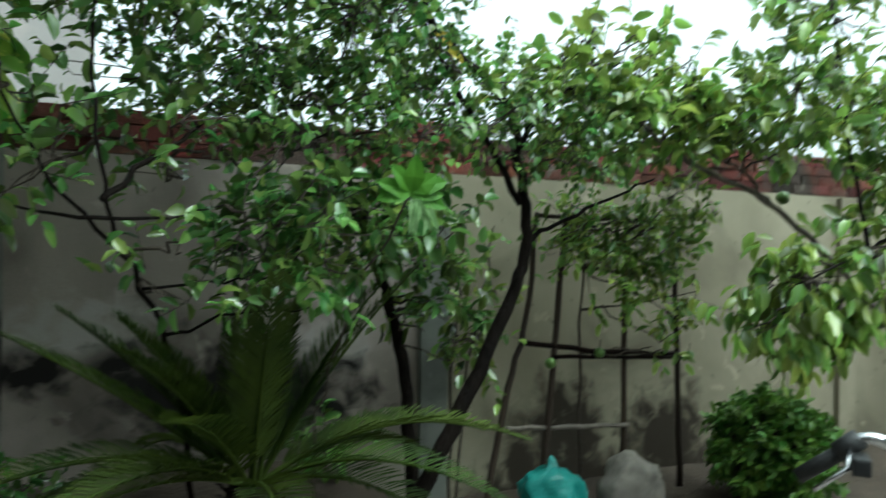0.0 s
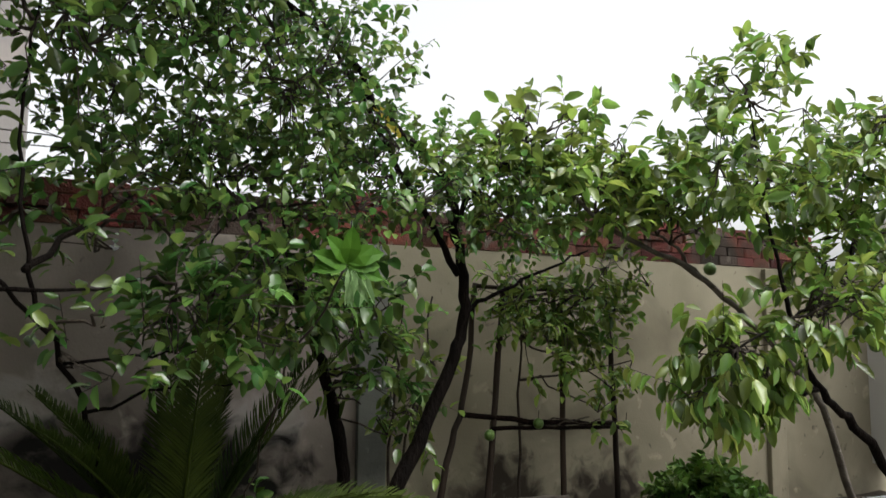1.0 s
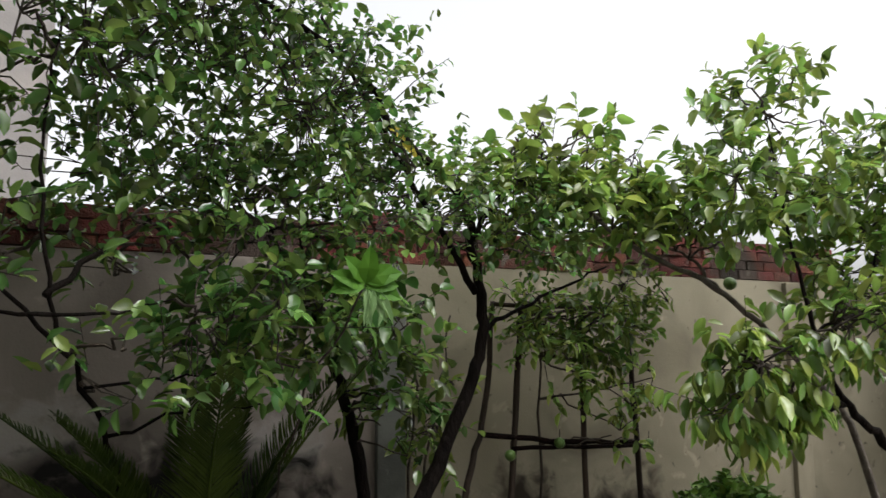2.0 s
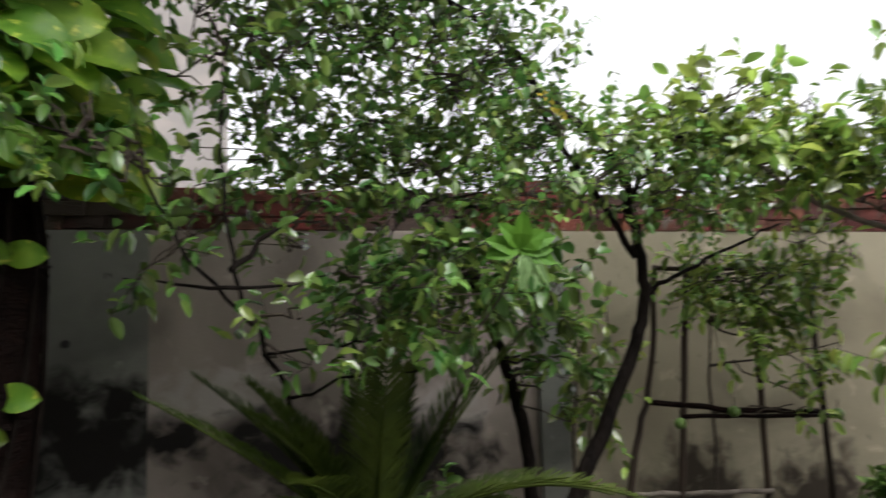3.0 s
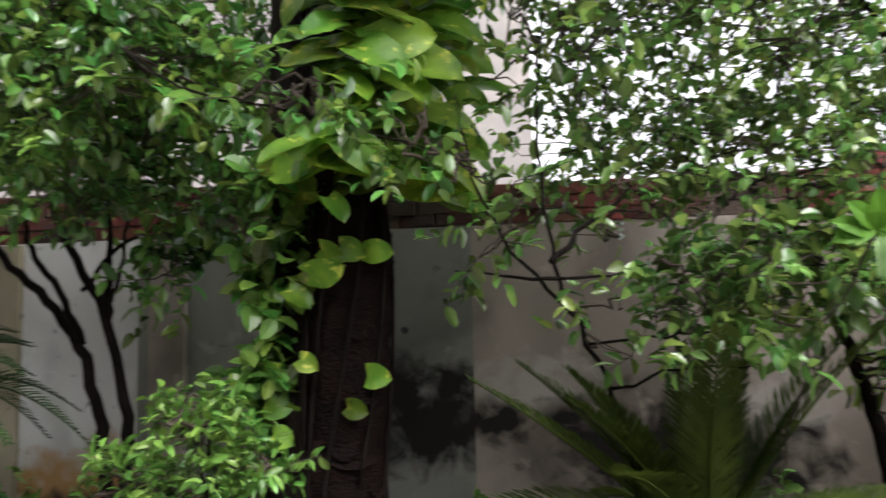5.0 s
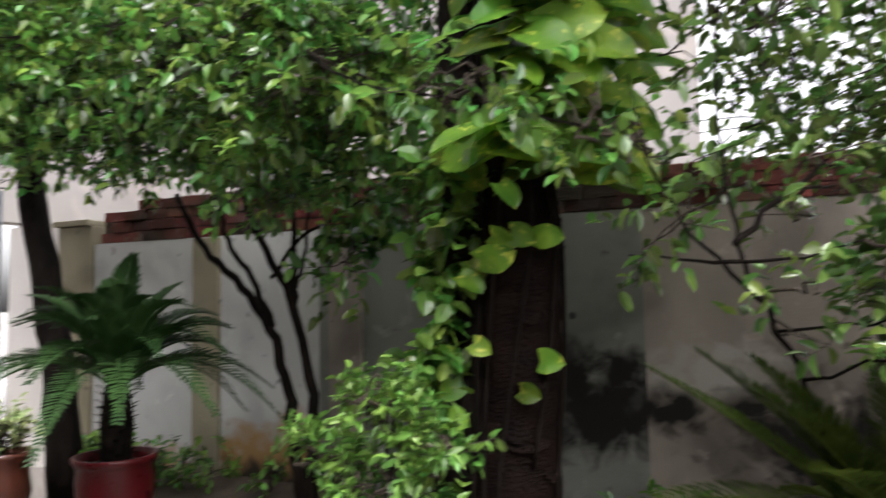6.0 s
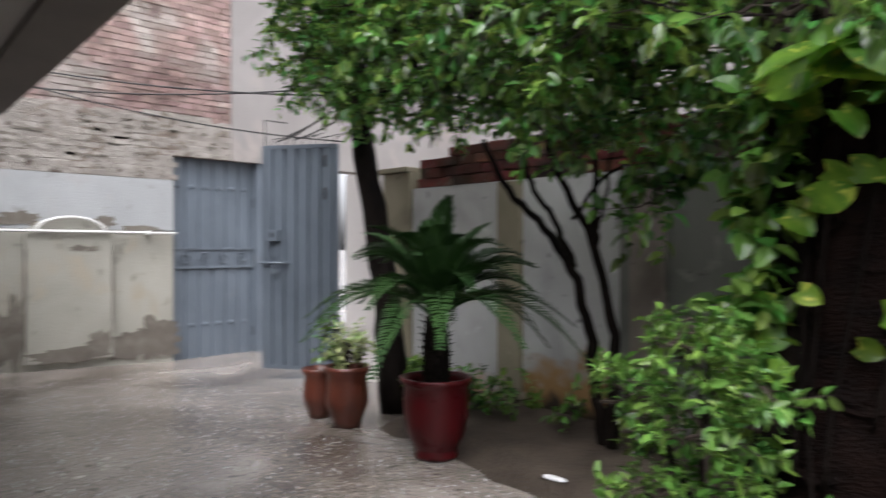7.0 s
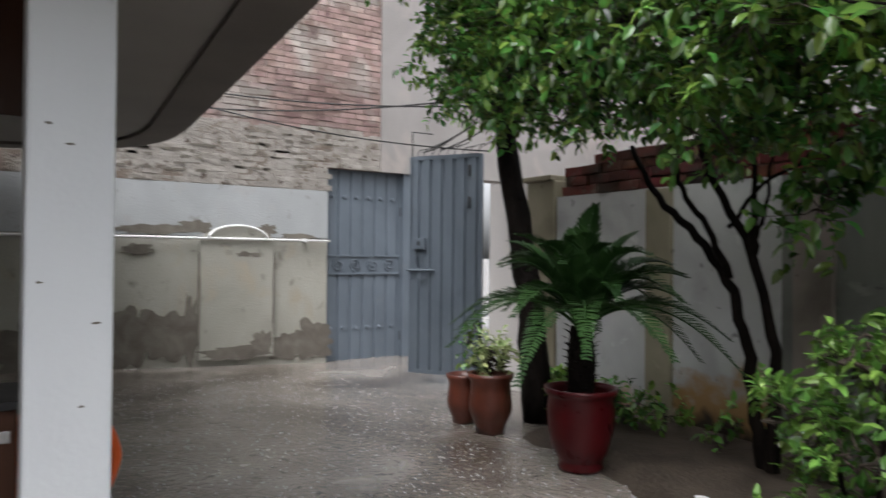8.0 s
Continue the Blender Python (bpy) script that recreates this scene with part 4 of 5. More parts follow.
for x_, y_, z_, k_ in ((0.18, -0.14, 1.06, 1), (0.12, -0.2, 0.93, 0), (0.1, -0.22, 1.62, 1), (0.2, -0.16, 1.6, 1)):
    part("leaf", HEARTS[k_], M_POTHOS, vine, at=facing((x_, y_, z_), (0.9, -0.4, -0.25 + rng.normal(0, 0.2)), (0.1, -1.0, 0.1)))

dim, dimwood = Shape(), Shape()
crown_into(dim, dimwood, [((-0.26, -0.08, 1.75), (0.16, 0.14, 0.4), 70), ((-0.3, -0.06, 1.2), (0.12, 0.12, 0.35), 40), ((-0.3, -0.05, 0.6), (0.14, 0.12, 0.3), 36)], 0.11, 0.75, per_twig=5, twig=0.12, lift=-0.4)
tagged(part("shade_foliage", dim, M_DENSE, vine, "dark green leaves in the trunk's shade"), kind="stuff")

# a hand-shaped bright leaf cluster on the lime tree's near side
pal = thing("schefflera", pose(1.2, 2.85, 0.0), "slender plant with bright hand-shaped leaves", "plant")
part("stem", Shape().tube(wander([(-0.25, 0.5, 0.0), (-0.3, 0.42, 0.6), (-0.16, 0.25, 1.15), (0, 0, 1.58)], 5, 0.012), 0.005, 6), M_TWIG, pal, smooth=True)
for q in range(9):
    a_ = -0.45 + q * 0.5
    sh = Shape().leaves([(0, 0, 0)], [(math.cos(a_), -0.35, 0.55 * math.sin(a_) + 0.05)], [(0, -1.0, 0.45)], 0.16 - 0.02 * (q % 2), 0.09, droop=0.25, fold=0.05)
    part("leaf", sh, M_HAND, pal, at=pose(0, 0, 1.57 + 0.01 * (q % 3)))
for q in range(6):
    sh = Shape().leaves([(0, 0, 0)], [(0.5 * math.sin(q * 1.9), -0.3, -1.0)], [(0.2 * (q - 3), -1, 0.1)], 0.16, 0.035, droop=0.1)
    part("young_leaf", sh, M_YOUNG, pal, "pale drooping young leaf", at=pose(0.01 * q, -0.02, 1.56))

# fruit on the right-hand tree and the climber
def citrus(at, r):
    prof = [(0.0, -r), (r * 0.5, -r * 0.88), (r * 0.87, -r * 0.5), (r, 0), (r * 0.87, r * 0.5), (r * 0.5, r * 0.86), (0.12 * r, r * 0.98), (0.0, r * 0.96)]
    t = tagged(part("citrus_fruit", Shape().lathe(prof, 18), M_FRUIT, None, "", True, at=pose(*at)), "round green unripe citrus fruit hanging on a twig", "fruit", "citrus fruit")
    part("stalk", Shape().tube([(0, 0, r * 0.9), (0.005, 0, r + 0.05)], 0.003, 5), M_TWIG, t)
for at, r in (((4.28, 2.6, 1.3), 0.042), ((4.55, 3.9, 1.76), 0.05), ((3.0, 4.0, 0.68), 0.036), ((2.62, 4.0, 0.63), 0.036), ((4.6, 2.7, 1.22), 0.04), ((3.75, 3.3, 2.55), 0.04), ((3.3, 3.5, 2.2), 0.04), ((3.72, 3.95, 0.63), 0.036)):
    citrus(at, r)
yl = tagged(part("fallen_yellow_leaf", Shape().leaves([(0, 0, 0), (0.03, 0.02, 0.02)], [(0.8, 0, -0.5), (-0.5, 0.2, 0.6)], [(0, -1, 0.5), (0, -1, 0.2)], 0.12, 0.06), M_YELLOW, at=pose(1.56, 3.3, 2.33)), "yellowed leaf caught in the lime tree", "leaf")

# ---- gate ----
def profile_leaf(name, m, width, height, label, foot):
    """A sheet-steel gate leaf, ribbed upright; local x along the leaf, y towards the yard, reaching down to foot."""
    t = thing(name, m, label, "gate", "gate leaves")
    sh = Shape()
    n = 6
    step = width / n
    xs_, ys_ = [], []
    for i in range(n):
        x = i * step
        xs_ += [x, x + step - 0.05, x + step - 0.038, x + step - 0.012]
        ys_ += [0.012, 0.012, -0.012, -0.012]
    xs_.append(width); ys_.append(0.012)
    k = len(xs_)
    p = np.array([(x, y, z) for z in (foot + 0.02, height) for x, y in zip(xs_, ys_)])
    q = p - np.array((0, 0.004, 0))
    sh.add(np.concatenate([p, q]), [(i, i + 1, k + i + 1, k + i) for i in range(k - 1)] + [(2 * k + i, 3 * k + i, 3 * k + i + 1, 2 * k + i + 1) for i in range(k - 1)])
    part("sheet", sh, M_GATE, t)
    for nm, a_, b_ in (("frame_stile", (-0.02, -0.035, foot), (0.022, 0.012, height)), ("frame_stile", (width - 0.022, -0.035, foot), (width + 0.02, 0.012, height)), ("frame_rail", (0.022, -0.035, height - 0.04), (width - 0.022, 0.014, height + 0.004)), ("frame_rail", (0.022, -0.035, foot), (width - 0.022, 0.010, foot + 0.04))):
        part(nm, Shape().box(a_, b_), M_GATE, t, bevel=0.003)
    return t


far = profile_leaf("gate_leaf", pose(GATE_X - 0.10, 3.975, 0.0, 0, 0, 90) @ Matrix.Scale(-1, 4, (0, 1, 0)), 1.14, 2.53, "closed blue-grey steel gate leaf with scrollwork band and studs", -0.2)
for z in (0.29, 2.12):
    for i in range(6):
        part("stud", Shape().lathe([(0.0, 0.03), (0.016, 0.026), (0.027, 0.01), (0.03, 0.0)], 12), M_GATE, far, at=pose(0.07 + i * 0.19, 0.012, z, -90, 0, 0))
for z in (1.05, 1.30):
    part("band_rail", Shape().box((0.0, 0.010, z - 0.013), (1.14, 0.035, z + 0.013)), M_GATE, far, bevel=0.003)
part("band_plate", Shape().box((0.02, 0.0125, 1.063), (1.12, 0.0165, 1.287)), M_GATE, far)
for i in range(4):
    sc = Shape()
    a_ = np.linspace(0.4, 3.3 * math.pi, 34)
    r_ = 0.012 + 0.0075 * a_
    flip = 1 if i % 2 else -1
    pts = np.stack([0.17 + i * 0.27 + r_ * np.cos(a_), np.full(34, 0.03), 1.175 + flip * r_ * np.sin(a_)], 1)
    end = pts[-1]
    tail = np.array([end + np.array((0.06 * j, 0, -flip * (0.055 * j - 0.012 * j * j))) for j in (1, 2, 3)])
    sc.tube(np.concatenate([pts, tail]), 0.009, 6)
    part("scroll", sc, M_GATE, far, smooth=True)
ang = math.degrees(math.atan2(4.50 - 4.06, -6.04 + 6.73))
near = profile_leaf("gate_leaf", pose(-6.765, 4.0, 0.02, 0, 0, ang) @ Matrix.Scale(-1, 4, (0, 1, 0)), 0.82, 2.38, "open blue-grey ribbed steel gate leaf with bolt and lock box", 0.0)
lock = part("lock_box", Shape().box((0.05, 0.012, 1.36), (0.19, 0.06, 1.48)), M_GATE, near, bevel=0.006)
part("keyhole", Shape().box((0.1, 0.0605, 1.40), (0.13, 0.064, 1.45)), M_BLACK, lock)
part("bolt", Shape().tube([(-0.03, 0.045, 1.13), (0.3, 0.045, 1.13)], 0.013, 8), M_GATE, near, smooth=True)
for x0, x1 in ((0.03, 0.1), (0.2, 0.25)):
    part("bolt_plate", Shape().box((x0, 0.012, 1.09), (x1, 0.03, 1.17)), M_GATE, near)
part("hasp", Shape().tube([(0.13, 0.04, 1.12), (0.12, 0.045, 1.04), (0.16, 0.045, 1.0), (0.19, 0.04, 1.06)], 0.012, 6), M_GATE, near, smooth=True)
for x0 in (0.05, 0.12):
    part("hook", Shape().box((x0, 0.012, 1.20), (x0 + 0.025, 0.035, 1.31)), M_GATE, near)
for z in (2.2, 1.86, 0.4):
    part("hinge", Shape().tube([(0.7, 0.025, z - 0.06), (0.7, 0.025, z + 0.06)], 0.014, 8), M_BLACK, near, smooth=True)
part("rod", Shape().tube([(0.0, -0.01, 2.38), (0.0, -0.01, 2.66), (0.25, -0.01, 2.62)], 0.008, 6), M_BLACK, near)
for i in range(9):
    part("spike", Shape().tube([(0.05 + i * 0.09, -0.01, 2.38), (0.12 + i * 0.09, 0.05 + 0.03 * (i % 2), 2.44), (0.24 + i * 0.09, 0.02, 2.46 + 0.02 * (i % 3))], 0.005, 5), M_BLACK, near)
for z in (1.88, 0.08):
    part("hinge", Shape().box((1.155, -0.02, z), (1.2, 0.03, z + 0.13)), M_BLACK, far)

# pipe along the gate wall, and the bent hoop over the niche
pipe = thing("water_pipe", pose(GATE_X, 0, 1.5), "pale water pipe clipped along the boundary wall", "pipe")
part("pipe_run", Shape().tube([(0.085, y, 0.004 * math.sin(y)) for y in np.linspace(-6.5, 3.95, 20)], 0.016, 8), M_PIPE, pipe, smooth=True)
part("hoop", Shape().tube(arch - np.array((GATE_X, 0, 1.5)) + np.array((0.02, 0, 0)), 0.014, 8), M_PIPE, pipe, smooth=True)
for y in (-3.0, -0.6, 1.2, 3.6):
    part("clip", Shape().box((0.0, y - 0.02, -0.025), (0.1, y + 0.02, 0.025)), M_PIPE, pipe, bevel=0.004)

# cables slung across to the gate
for a_, b_, sag in (((GATE_X + 0.05, 1.2, 3.35), (-6.0, 4.5, 2.42), 0.16), ((GATE_X + 0.05, 1.0, 3.4), (-4.8, 4.6, 2.75), 0.2), ((GATE_X + 0.05, 2.0, 3.1), (-5.0, 4.3, 2.85), 0.12), ((-6.7, 4.1, 2.45), (-4.75, 3.8, 2.8), 0.1), ((-6.6, 4.15, 2.5), (-4.7, 3.8, 2.7), 0.05), ((-6.5, 4.2, 2.46), (-4.7, 3.85, 2.62), 0.05)):
    tagged(part("cable", Shape().tube(arch_line(a_, b_, sag, 20), 0.008, 5), M_WIRE, None, "", True), "thin black cable slung across the gate corner", "cable", "slung cables")


# ---- pots ----
def pot(name, at, prof, material, label, soil_z, soil_r):
    t = thing(name, pose(*at), label, "plant pot")
    part("vessel", Shape().lathe(prof, 40), material, t, smooth=True)
    part("soil", Shape().lathe([(0.0, soil_z + 0.012), (soil_r * 0.6, soil_z + 0.008), (soil_r, soil_z)], 24), M_SOIL, t, smooth=True)
    return t


pot("red_pot", (-3.22, 3.15, 0.0), [(0.0, 0.0), (0.135, 0.0), (0.14, 0.02), (0.128, 0.045), (0.135, 0.06), (0.175, 0.13), (0.2, 0.24), (0.208, 0.36), (0.2, 0.44), (0.212, 0.455), (0.225, 0.475), (0.228, 0.5), (0.205, 0.5), (0.195, 0.46), (0.19, 0.4)], M_REDPOT, "large glossy red pot holding a cycad", 0.44, 0.195)
prof = [(0.0, 0.0), (0.105, 0.0), (0.11, 0.05), (0.13, 0.09), (0.158, 0.16), (0.162, 0.2), (0.15, 0.3), (0.148, 0.37), (0.17, 0.41), (0.172, 0.44), (0.15, 0.44), (0.14, 0.38)]
pot("clay_pot", (-4.23, 3.21, 0.0), prof, M_CLAY, "wet terracotta pot with a small pale plant", 0.38, 0.145)
pot("clay_pot", (-4.60, 3.22, 0.0), [(r * 0.8, z * 0.86) for r, z in prof], M_CLAY, "smaller wet terracotta pot beside another", 0.33, 0.112)
tree("pot_plant", (-4.23, 3.21, 0.38), [([(-4.23, 3.21, 0.38), (-4.22, 3.2, 0.55)], 0.008, 0.004)], [((-4.18, 3.2, 0.58), (0.14, 0.12, 0.12), 34), ((-4.25, 3.2, 0.5), (0.16, 0.14, 0.08), 20)], M_PALE, 0.055, 0.5, "small pale variegated plant in the clay pot", "plant", per_twig=6, twig=0.09, limbs=4)
tree("pot_sprig", (-4.42, 3.24, 0.3), [([(-4.42, 3.24, 0.3), (-4.43, 3.24, 0.6), (-4.4, 3.22, 0.8)], 0.007, 0.003)], [((-4.42, 3.22, 0.65), (0.09, 0.08, 0.2), 26)], M_DENSE, 0.06, 0.4, "thin green sprig growing between the clay pots", "plant", per_twig=5, twig=0.1, limbs=3)

# weeds at the foot of the wall
for i, (x, y, r_, n_) in enumerate(((-3.4, 4.15, 0.16, 10), (-2.95, 4.2, 0.16, 9), (-3.75, 4.1, 0.25, 40), (-4.1, 3.95, 0.3, 60), (-2.2, 4.0, 0.25, 30), (-0.3, 4.0, 0.25, 26), (1.2, 4.1, 0.25, 30), (-4.5, 4.1, 0.22, 36))):
    tree("weed", (x, y, 0.04), [([(x, y, 0.03), (x, y, 0.2)], 0.006, 0.003)], [((x, y, 0.2), (r_, r_ * 0.7, 0.16), n_)], M_DENSE if i % 3 else M_TOPIARY, 0.075, 0.5, "low green weeds at the foot of the wall", "weed", per_twig=6, twig=0.12, limbs=3)

# ---- pole frame, bag and sack ----
fr_ = thing("pole_frame", pose(3.0, 4.1, -0.33), "weathered wooden pole frame leaning by the garden wall", "frame")
RISE = np.array((0, 0, 0.33))
for pts in (((-0.82, -0.02, -0.35), (-0.62, 0.0, 0.5), (-0.5, 0.0, 0.9), (-0.4, 0.05, 1.6)), ((-0.41, -0.05, -0.35), (-0.3, -0.02, 0.7), (-0.22, 0.0, 1.45), (-0.2, 0.02, 1.62)), ((0.28, 0.0, -0.35), (0.28, 0.0, 0.7), (0.29, 0.0, 1.5)), ((0.79, 0.0, -0.35), (0.75, 0.0, 0.6), (0.7, 0.0, 1.5))):
    part("pole", Shape().tube(wander(np.array(pts) + RISE, 5, 0.004), np.linspace(0.024, 0.018, 16 if len(pts) == 4 else 11), 8, 0.06), M_BAMBOO, fr_, smooth=True)
for pts, r_, m_ in ((((-0.55, -0.03, 0.76), (0.1, -0.03, 0.67), (0.76, -0.03, 0.62)), 0.018, M_BROWNBARK), (((-0.33, -0.05, 0.66), (0.4, -0.05, 0.62), (0.76, -0.05, 0.6)), 0.014, M_BROWNBARK), (((-0.66, -0.03, 0.22), (-0.2, -0.03, 0.19), (0.3, -0.03, 0.16)), 0.016, M_BOUGH), (((-0.42, 0.0, 1.58), (0.0, 0.0, 1.58), (0.5, 0.0, 1.56)), 0.015, M_BAMBOO)):
    part("crosspiece", Shape().tube(wander(np.array(pts) + RISE, 5, 0.004), r_, 8, 0.06), m_, fr_, smooth=True)


def lump(name, at, size, material, label, category, seed, knot=False):
    bm = bmesh.new()
    bmesh.ops.create_icosphere(bm, subdivisions=4, radius=1.0)
    for v in bm.verts:
        d = 1 + 0.22 * noise.noise(v.co * 1.7 + Vector((seed, 0, 0))) + 0.10 * noise.noise(v.co * 5 + Vector((0, seed, 0))) + 0.05 * noise.noise(v.co * 11)
        z = max(v.co.z, -0.55)
        pinch = 0.45 if knot and z > 0.75 else 1.0
        v.co = Vector((v.co.x * d * size[0] * pinch, v.co.y * d * size[1] * pinch, (z * d + 0.55) * size[2]))
    me = bpy.data.meshes.new(name)
    bm.to_mesh(me)
    bm.free()
    me.polygons.foreach_set("use_smooth", [True] * len(me.polygons))
    me.materials.append(material)
    return tagged(part(name, me, material, at=pose(*at)), label, category)


lump("plastic_bag", (2.6, 3.93, -0.34), (0.22, 0.17, 0.235), M_TEAL, "crumpled teal plastic bag on the soil", "bag", 1, True)
lump("sack", (3.15, 3.85, -0.34), (0.22, 0.17, 0.235), M_SACK, "slumped grey woven sack on the soil", "sack", 4)
lump("litter", (-2.34, 3.2, 0.045), (0.075, 0.03, 0.01), M_PAPER, "scrap of wet white litter on the yard", "litter", 9)

# rain drops bursting on the flooded yard
drops = Shape()
for q in range(2200):
    x, y = rng.uniform(-7.6, -2.0), rng.uniform(0.6, 3.3)
    r_, h_ = rng.uniform(0.002, 0.0055), rng.uniform(0.002, 0.006)
    a_ = np.arange(5) * 1.2566 + rng.random()
    ring = np.stack([x + r_ * np.cos(a_) * rng.uniform(0.8, 2.2), y + r_ * np.sin(a_), np.full(5, -0.004)], 1)
    drops.add(np.concatenate([ring, [(x, y, h_)]]), [(i, (i + 1) % 5, 5) for i in range(5)])
tagged(part("rain_splashes", drops, M_SPLASH), "small white rain splashes on the flooded yard", "splash", kind="stuff")

# ---- bicycle beside the walk: its handlebar shows ----
bike = thing("bicycle", pose(1.48, 0.757, 0, 0, 0, 42.6), "parked bicycle with curved chrome handlebar and black grips", "bicycle")
for x in (0.15, 1.2):
    w = part("wheel", Shape().tube([(x + 0.29 * math.cos(t), 0, 0.31 + 0.29 * math.sin(t)) for t in np.linspace(0, 2 * math.pi, 37)], 0.02, 8), M_RUBBER, bike, smooth=True)
    part("rim", Shape().tube([(x + 0.262 * math.cos(t), 0, 0.31 + 0.262 * math.sin(t)) for t in np.linspace(0, 2 * math.pi, 37)], 0.009, 6), M_CHROME, w, smooth=True)
    sp = Shape()
    for q in range(18):
        sp.tube([(x, 0, 0.31), (x + 0.26 * math.cos(q * 0.349), 0, 0.31 + 0.26 * math.sin(q * 0.349))], 0.0015, 3)
    part("spokes", sp, M_CHROME, w)
for pts in (((0.15, 0.05, 0.31), (0.22, 0.04, 0.6), (0.24, 0, 0.72)), ((0.15, -0.05, 0.31), (0.22, -0.04, 0.6), (0.24, 0, 0.72)), ((0.24, 0, 0.66), (0.7, 0, 0.32)), ((0.26, 0, 0.72), (0.82, 0, 0.66)), ((0.7, 0, 0.32), (0.85, 0, 0.74)), ((0.7, 0, 0.32), (1.2, 0.05, 0.31)), ((0.84, 0, 0.66), (1.2, 0.05, 0.31))):
    part("frame_tube", Shape().tube(pts, 0.015, 8), M_BLACK, bike, smooth=True)
part("saddle", Shape().box((0.74, -0.06, 0.74), (0.98, 0.06, 0.79)), M_RUBBER, bike, bevel=0.02)
half = [(0.24, 0.275, 0.957), (0.24, 0.25, 0.985), (0.24, 0.21, 0.99), (0.24, 0.15, 0.95), (0.24, 0.08, 0.895), (0.24, 0.0, 0.88)]
bar = part("handlebar", Shape().tube(wander(half + [(x, -y, z) for x, y, z in half[-2::-1]], 4, 0.0), 0.012, 10), M_CHROME, bike, "curved chrome handlebar", smooth=True)
cowl = part("carrier_plate", Shape().box((0.22, -0.2, 0.90), (0.36, 0.14, 0.985)), M_BLACK, bike, "black front carrier", bevel=0.02)
part("trim", Shape().tube([(0.235, 0.2, 0.985), (0.235, 0.0, 1.03), (0.235, -0.2, 1.05)], 0.009, 8), M_CHROME, cowl, "chrome edge rail", smooth=True)
part("stem", Shape().tube([(0.24, 0, 0.7), (0.24, 0, 0.9)], 0.016, 8), M_BLACK, bike, smooth=True)
for s in (-1, 1):
    part("grip", Shape().tube([(0.24, 0.268 * s, 0.962), (0.245, 0.31 * s, 0.926), (0.25, 0.354 * s, 0.89)], [0.0145, 0.0165, 0.0155], 10), M_RUBBER, bar, smooth=True)
    part("brake_lever", Shape().tube([(0.23, 0.262 * s, 0.965), (0.19, 0.27 * s, 0.935), (0.185, 0.33 * s, 0.885)], [0.009, 0.006, 0.005], 6), M_CHROME, bar, smooth=True)
    part("lever_bracket", Shape().box((0.17, 0.245 * s - 0.014, 0.925), (0.235, 0.245 * s + 0.02, 0.96)), M_BLACK, bar, bevel=0.006)
    part("clamp", Shape().tube([(0.24, 0.243 * s, 0.985), (0.242, 0.283 * s, 0.95)], 0.021, 10), M_BLACK, bar, smooth=True)

# ---- porch things behind the pillar ----
ch = thing("plastic_chair", pose(-3.3, 0.27, 0, 0, 0, 90), "small orange plastic chair with a round back behind the pillar", "chair")
part("seat", Shape().box((-0.2, -0.02, 0.28), (0.2, 0.34, 0.31)), M_ORANGE, ch, bevel=0.012)
part("backrest", Shape().tube(wander([(-0.2, -0.02, 0.29), (-0.255, -0.04, 0.45), (-0.2, -0.06, 0.6), (-0.08, -0.07, 0.66), (0.08, -0.07, 0.66), (0.2, -0.06, 0.6), (0.255, -0.04, 0.45), (0.2, -0.02, 0.29)], 5, 0.0), 0.024, 10), M_ORANGE, ch, smooth=True)
for x in (-0.1, 0.0, 0.1):
    part("back_slat", Shape().box((x - 0.025, -0.06, 0.3), (x + 0.025, -0.045, 0.65)), M_ORANGE, ch, bevel=0.004)
for x in (-0.18, 0.18):
    for y in (0.0, 0.31):
        part("leg", Shape().tube([(x, y, 0.29), (x * 1.15, y * 1.05, 0.0)], [0.02, 0.016], 8), M_ORANGE, ch, smooth=True)
cab = thing("dark_cabinet", pose(-3.0, -0.1, 0.0), "dark brown wooden cabinet with a metal label", "cabinet")
part("body", Shape().box((-0.2, -0.25, 0.0), (0.2, 0.24, 0.77)), M_DARKWOOD, cab, bevel=0.006)
part("top", Shape().box((-0.21, -0.27, 0.77), (0.215, 0.255, 0.80)), M_BLACK, cab, bevel=0.005)
part("label_plate", Shape().box((0.2, 0.15, 0.66), (0.206, 0.22, 0.7)), M_CHROME, cab, bevel=0.001)
# Invented dark sheet that fills an unidentified black area left of the pillar.
bl = thing("dark_hanging", pose(-3.5, -0.1, 1.88), "dark brown hanging sheet, invented for a black area by the pillar", "blind")
part("cloth", Shape().box((-0.01, -0.9, 0.0), (0.01, 0.27, 0.62)), M_DARKWOOD, bl, bevel=0.003)
part("roller", Shape().tube([(0, -0.92, 0.62), (0, 0.28, 0.62)], 0.03, 10), M_DARKWOOD, bl, smooth=True)

# ---- bricks, one by one ----
def brick_mesh(name, sx, sy, sz, seed, material):
    """A worn brick: a box with chipped, uneven corners, round its middle."""
    r = np.random.default_rng(seed)
    bm = bmesh.new()
    bmesh.ops.create_cube(bm, size=1.0)
    bmesh.ops.bevel(bm, geom=bm.edges[:], offset=0.035, segments=1, affect="EDGES")
    for v in bm.verts:
        v.co = Vector((v.co.x * sx, v.co.y * sy, v.co.z * sz)) + Vector(r.normal(0, 0.003, 3))
    me = bpy.data.meshes.new(name)
    bm.to_mesh(me)
    bm.free()
    me.materials.append(material)
    return me


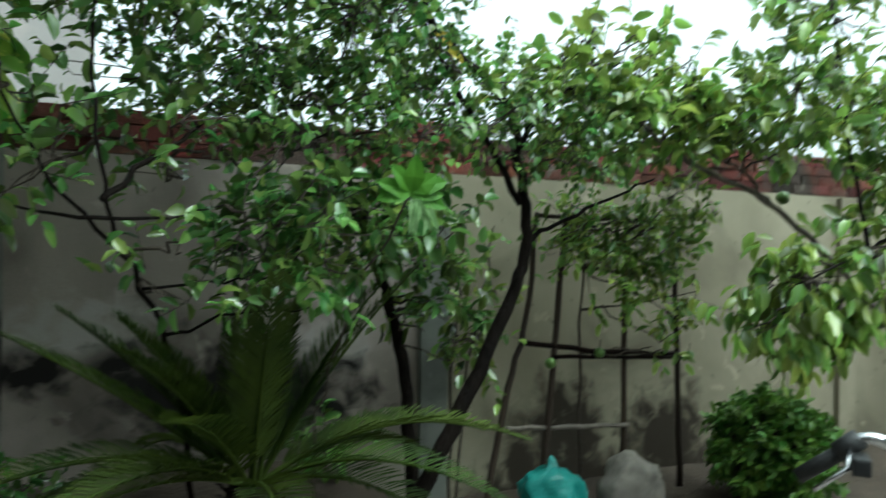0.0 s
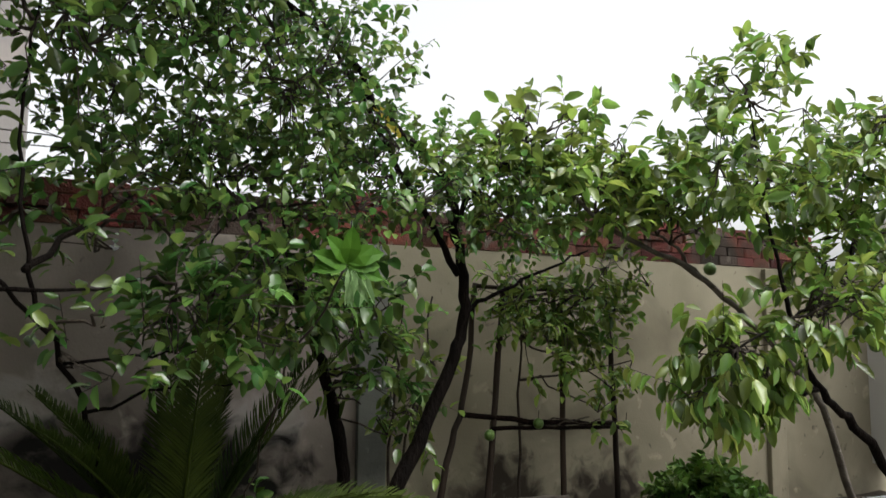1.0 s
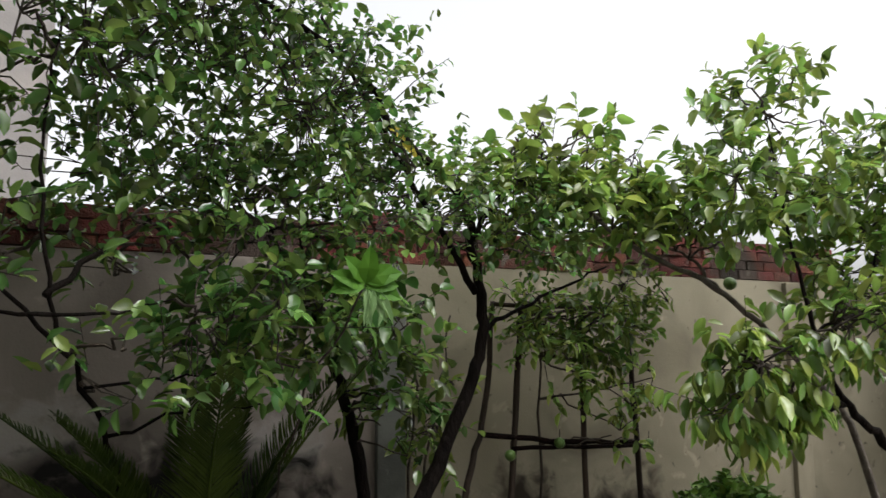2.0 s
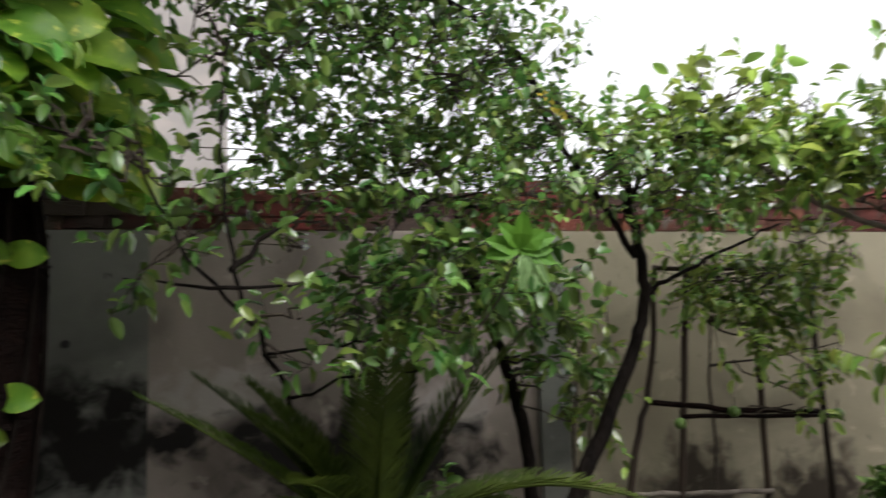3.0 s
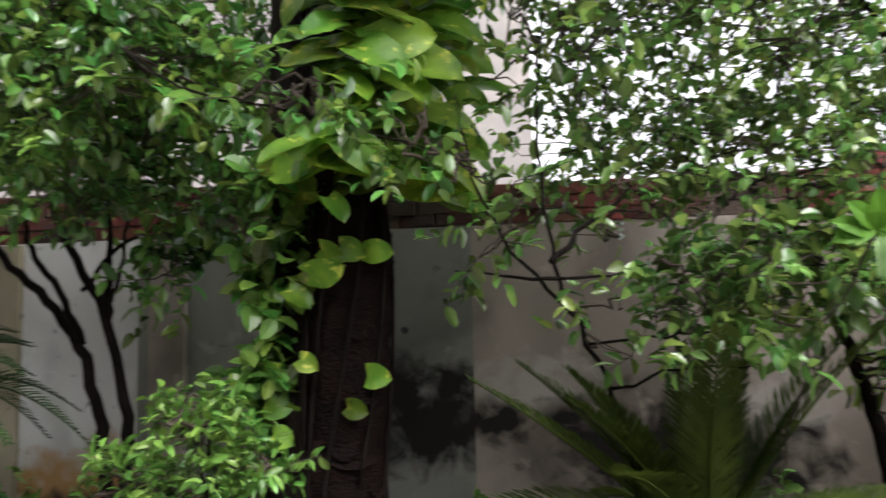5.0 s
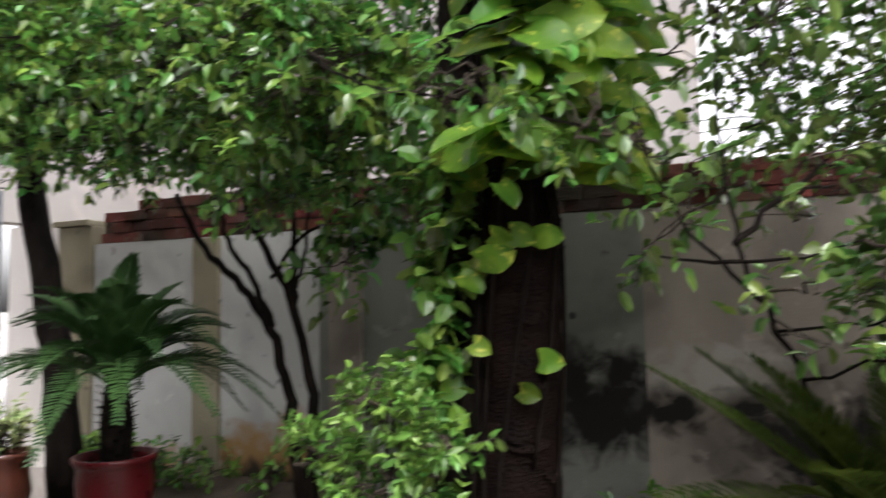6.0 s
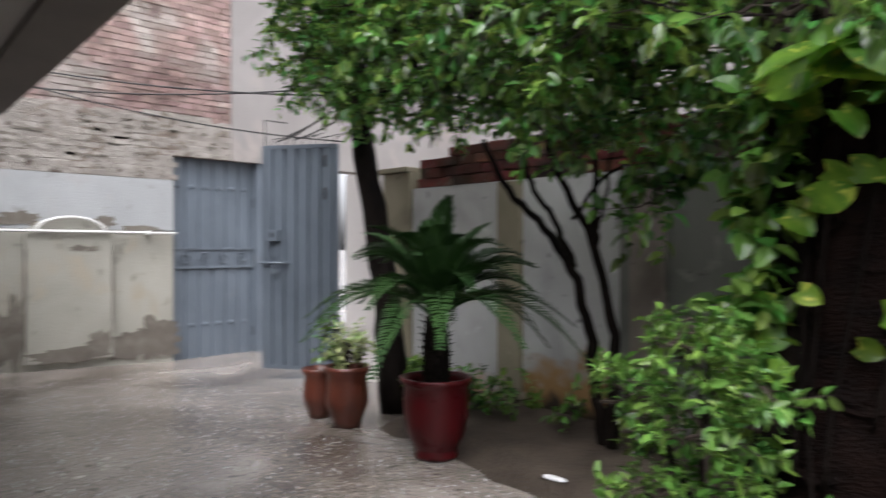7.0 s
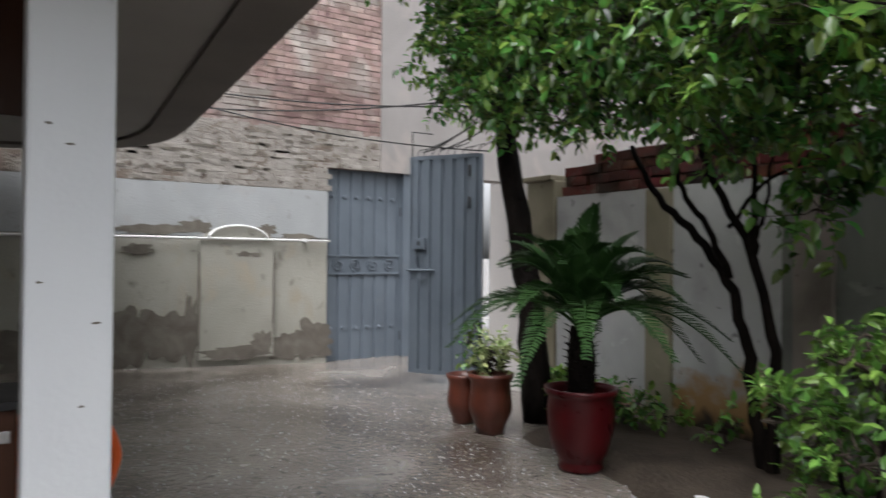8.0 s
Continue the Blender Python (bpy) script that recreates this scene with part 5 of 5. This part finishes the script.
# coping of the garden wall: four courses, the top one broken in places
COPE = [brick_mesh("brick", 0.226, 0.225, 0.08, s, M_BRICK) for s in range(6)]
for c in range(4):
    z = WALL_H + 0.044 + 0.085 * c
    x = -4.86 + (0.115 if c % 2 else 0.0) + (0.0, 0.0, 0.03, 0.3)[c]
    k = 0
    while x < 6.6:
        gone = c == 3 and (-0.9 < x < 3.6) and noise.noise((x * 1.3, 0.0, 5.0)) > -0.25
        sag = 0.012 * noise.noise((x * 0.8, c * 0.3, 1.0))
        if not gone:
            b = part("brick", COPE[(k * 5 + c * 2) % 6], M_BRICK, wall, at=pose(x + 0.111, WALL_Y + 0.113 + rng.normal(0, 0.005), z + sag, rng.normal(0, 0.7), rng.normal(0, 0.6), rng.normal(0, 0.9)))
        x += 0.232
        k += 1
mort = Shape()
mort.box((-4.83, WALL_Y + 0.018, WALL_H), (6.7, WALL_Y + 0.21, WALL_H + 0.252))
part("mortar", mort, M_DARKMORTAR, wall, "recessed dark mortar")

# limewash still lying over the lower courses, with open joints
part("limewash", Shape().box((GATE_X - 0.02, -7.0, 2.181), (GATE_X + 0.0155, 3.945, 3.0)).box((GATE_X - 0.02, 3.945, 2.51), (GATE_X + 0.0155, 4.748, 3.0)), M_LIMECOAT, gate_wall, "flaking limewash coat", bevel=0.004)
for q in range(110):
    c, y = int(rng.integers(1, 9)), rng.uniform(0.4, 4.5)
    if y < 3.8 or c > 4:
        part("open_joint", Shape().box((0, -rng.uniform(0.02, 0.1), -rng.uniform(0.008, 0.022)), (0.006, rng.uniform(0.02, 0.1), rng.uniform(0.006, 0.02))), M_DAMP, gate_wall, at=pose(GATE_X + 0.018, y, 2.26 + 0.079 * c, rng.normal(0, 2), 0, 0))

# old brick wall over the gate wall
OLD = [brick_mesh("brick", 0.05, 0.222, 0.068, 10 + s, M_OLDBRICK) for s in range(5)]
LIME = [brick_mesh("brick", 0.05, 0.222, 0.068, 20 + s, M_LIMEBRICK) for s in range(5)]
rest_old, rest_lime = Shape(), Shape()
made = 0
for c in range(40):
    z = 2.22 + 0.079 * c
    y = 0.3 - (0.115 if c % 2 else 0.0)
    k = 0
    top = 4.72 if z > 2.5 else 3.84
    while y < top:
        w = min(0.222, 4.745 - y)
        lime = z < 3.0 + 0.10 * noise.noise((y * 0.9, 0.0, 2.0))
        at = pose(GATE_X - (0.0085 if lime else 0.012) + rng.normal(0, 0.003), y + w / 2, z + rng.normal(0, 0.002), rng.normal(0, 0.5), 0, rng.normal(0, 0.5))
        if c < 20 and y > 1.2 and made < 298 and w > 0.2:
            part("brick", (LIME if lime else OLD)[(k * 3 + c) % 5], None, gate_wall, at=at)
            made += 1
        else:
            (rest_lime if lime else rest_old).box((-0.025, -w / 2, -0.034), (0.025, w / 2, 0.034), at)
        y += 0.232
        k += 1
tagged(part("bricks", rest_old, M_OLDBRICK, gate_wall, "upper weathered red brickwork"), kind="stuff")
tagged(part("limewashed_bricks", rest_lime, M_LIMEBRICK, gate_wall, "limewashed brickwork"), kind="stuff")
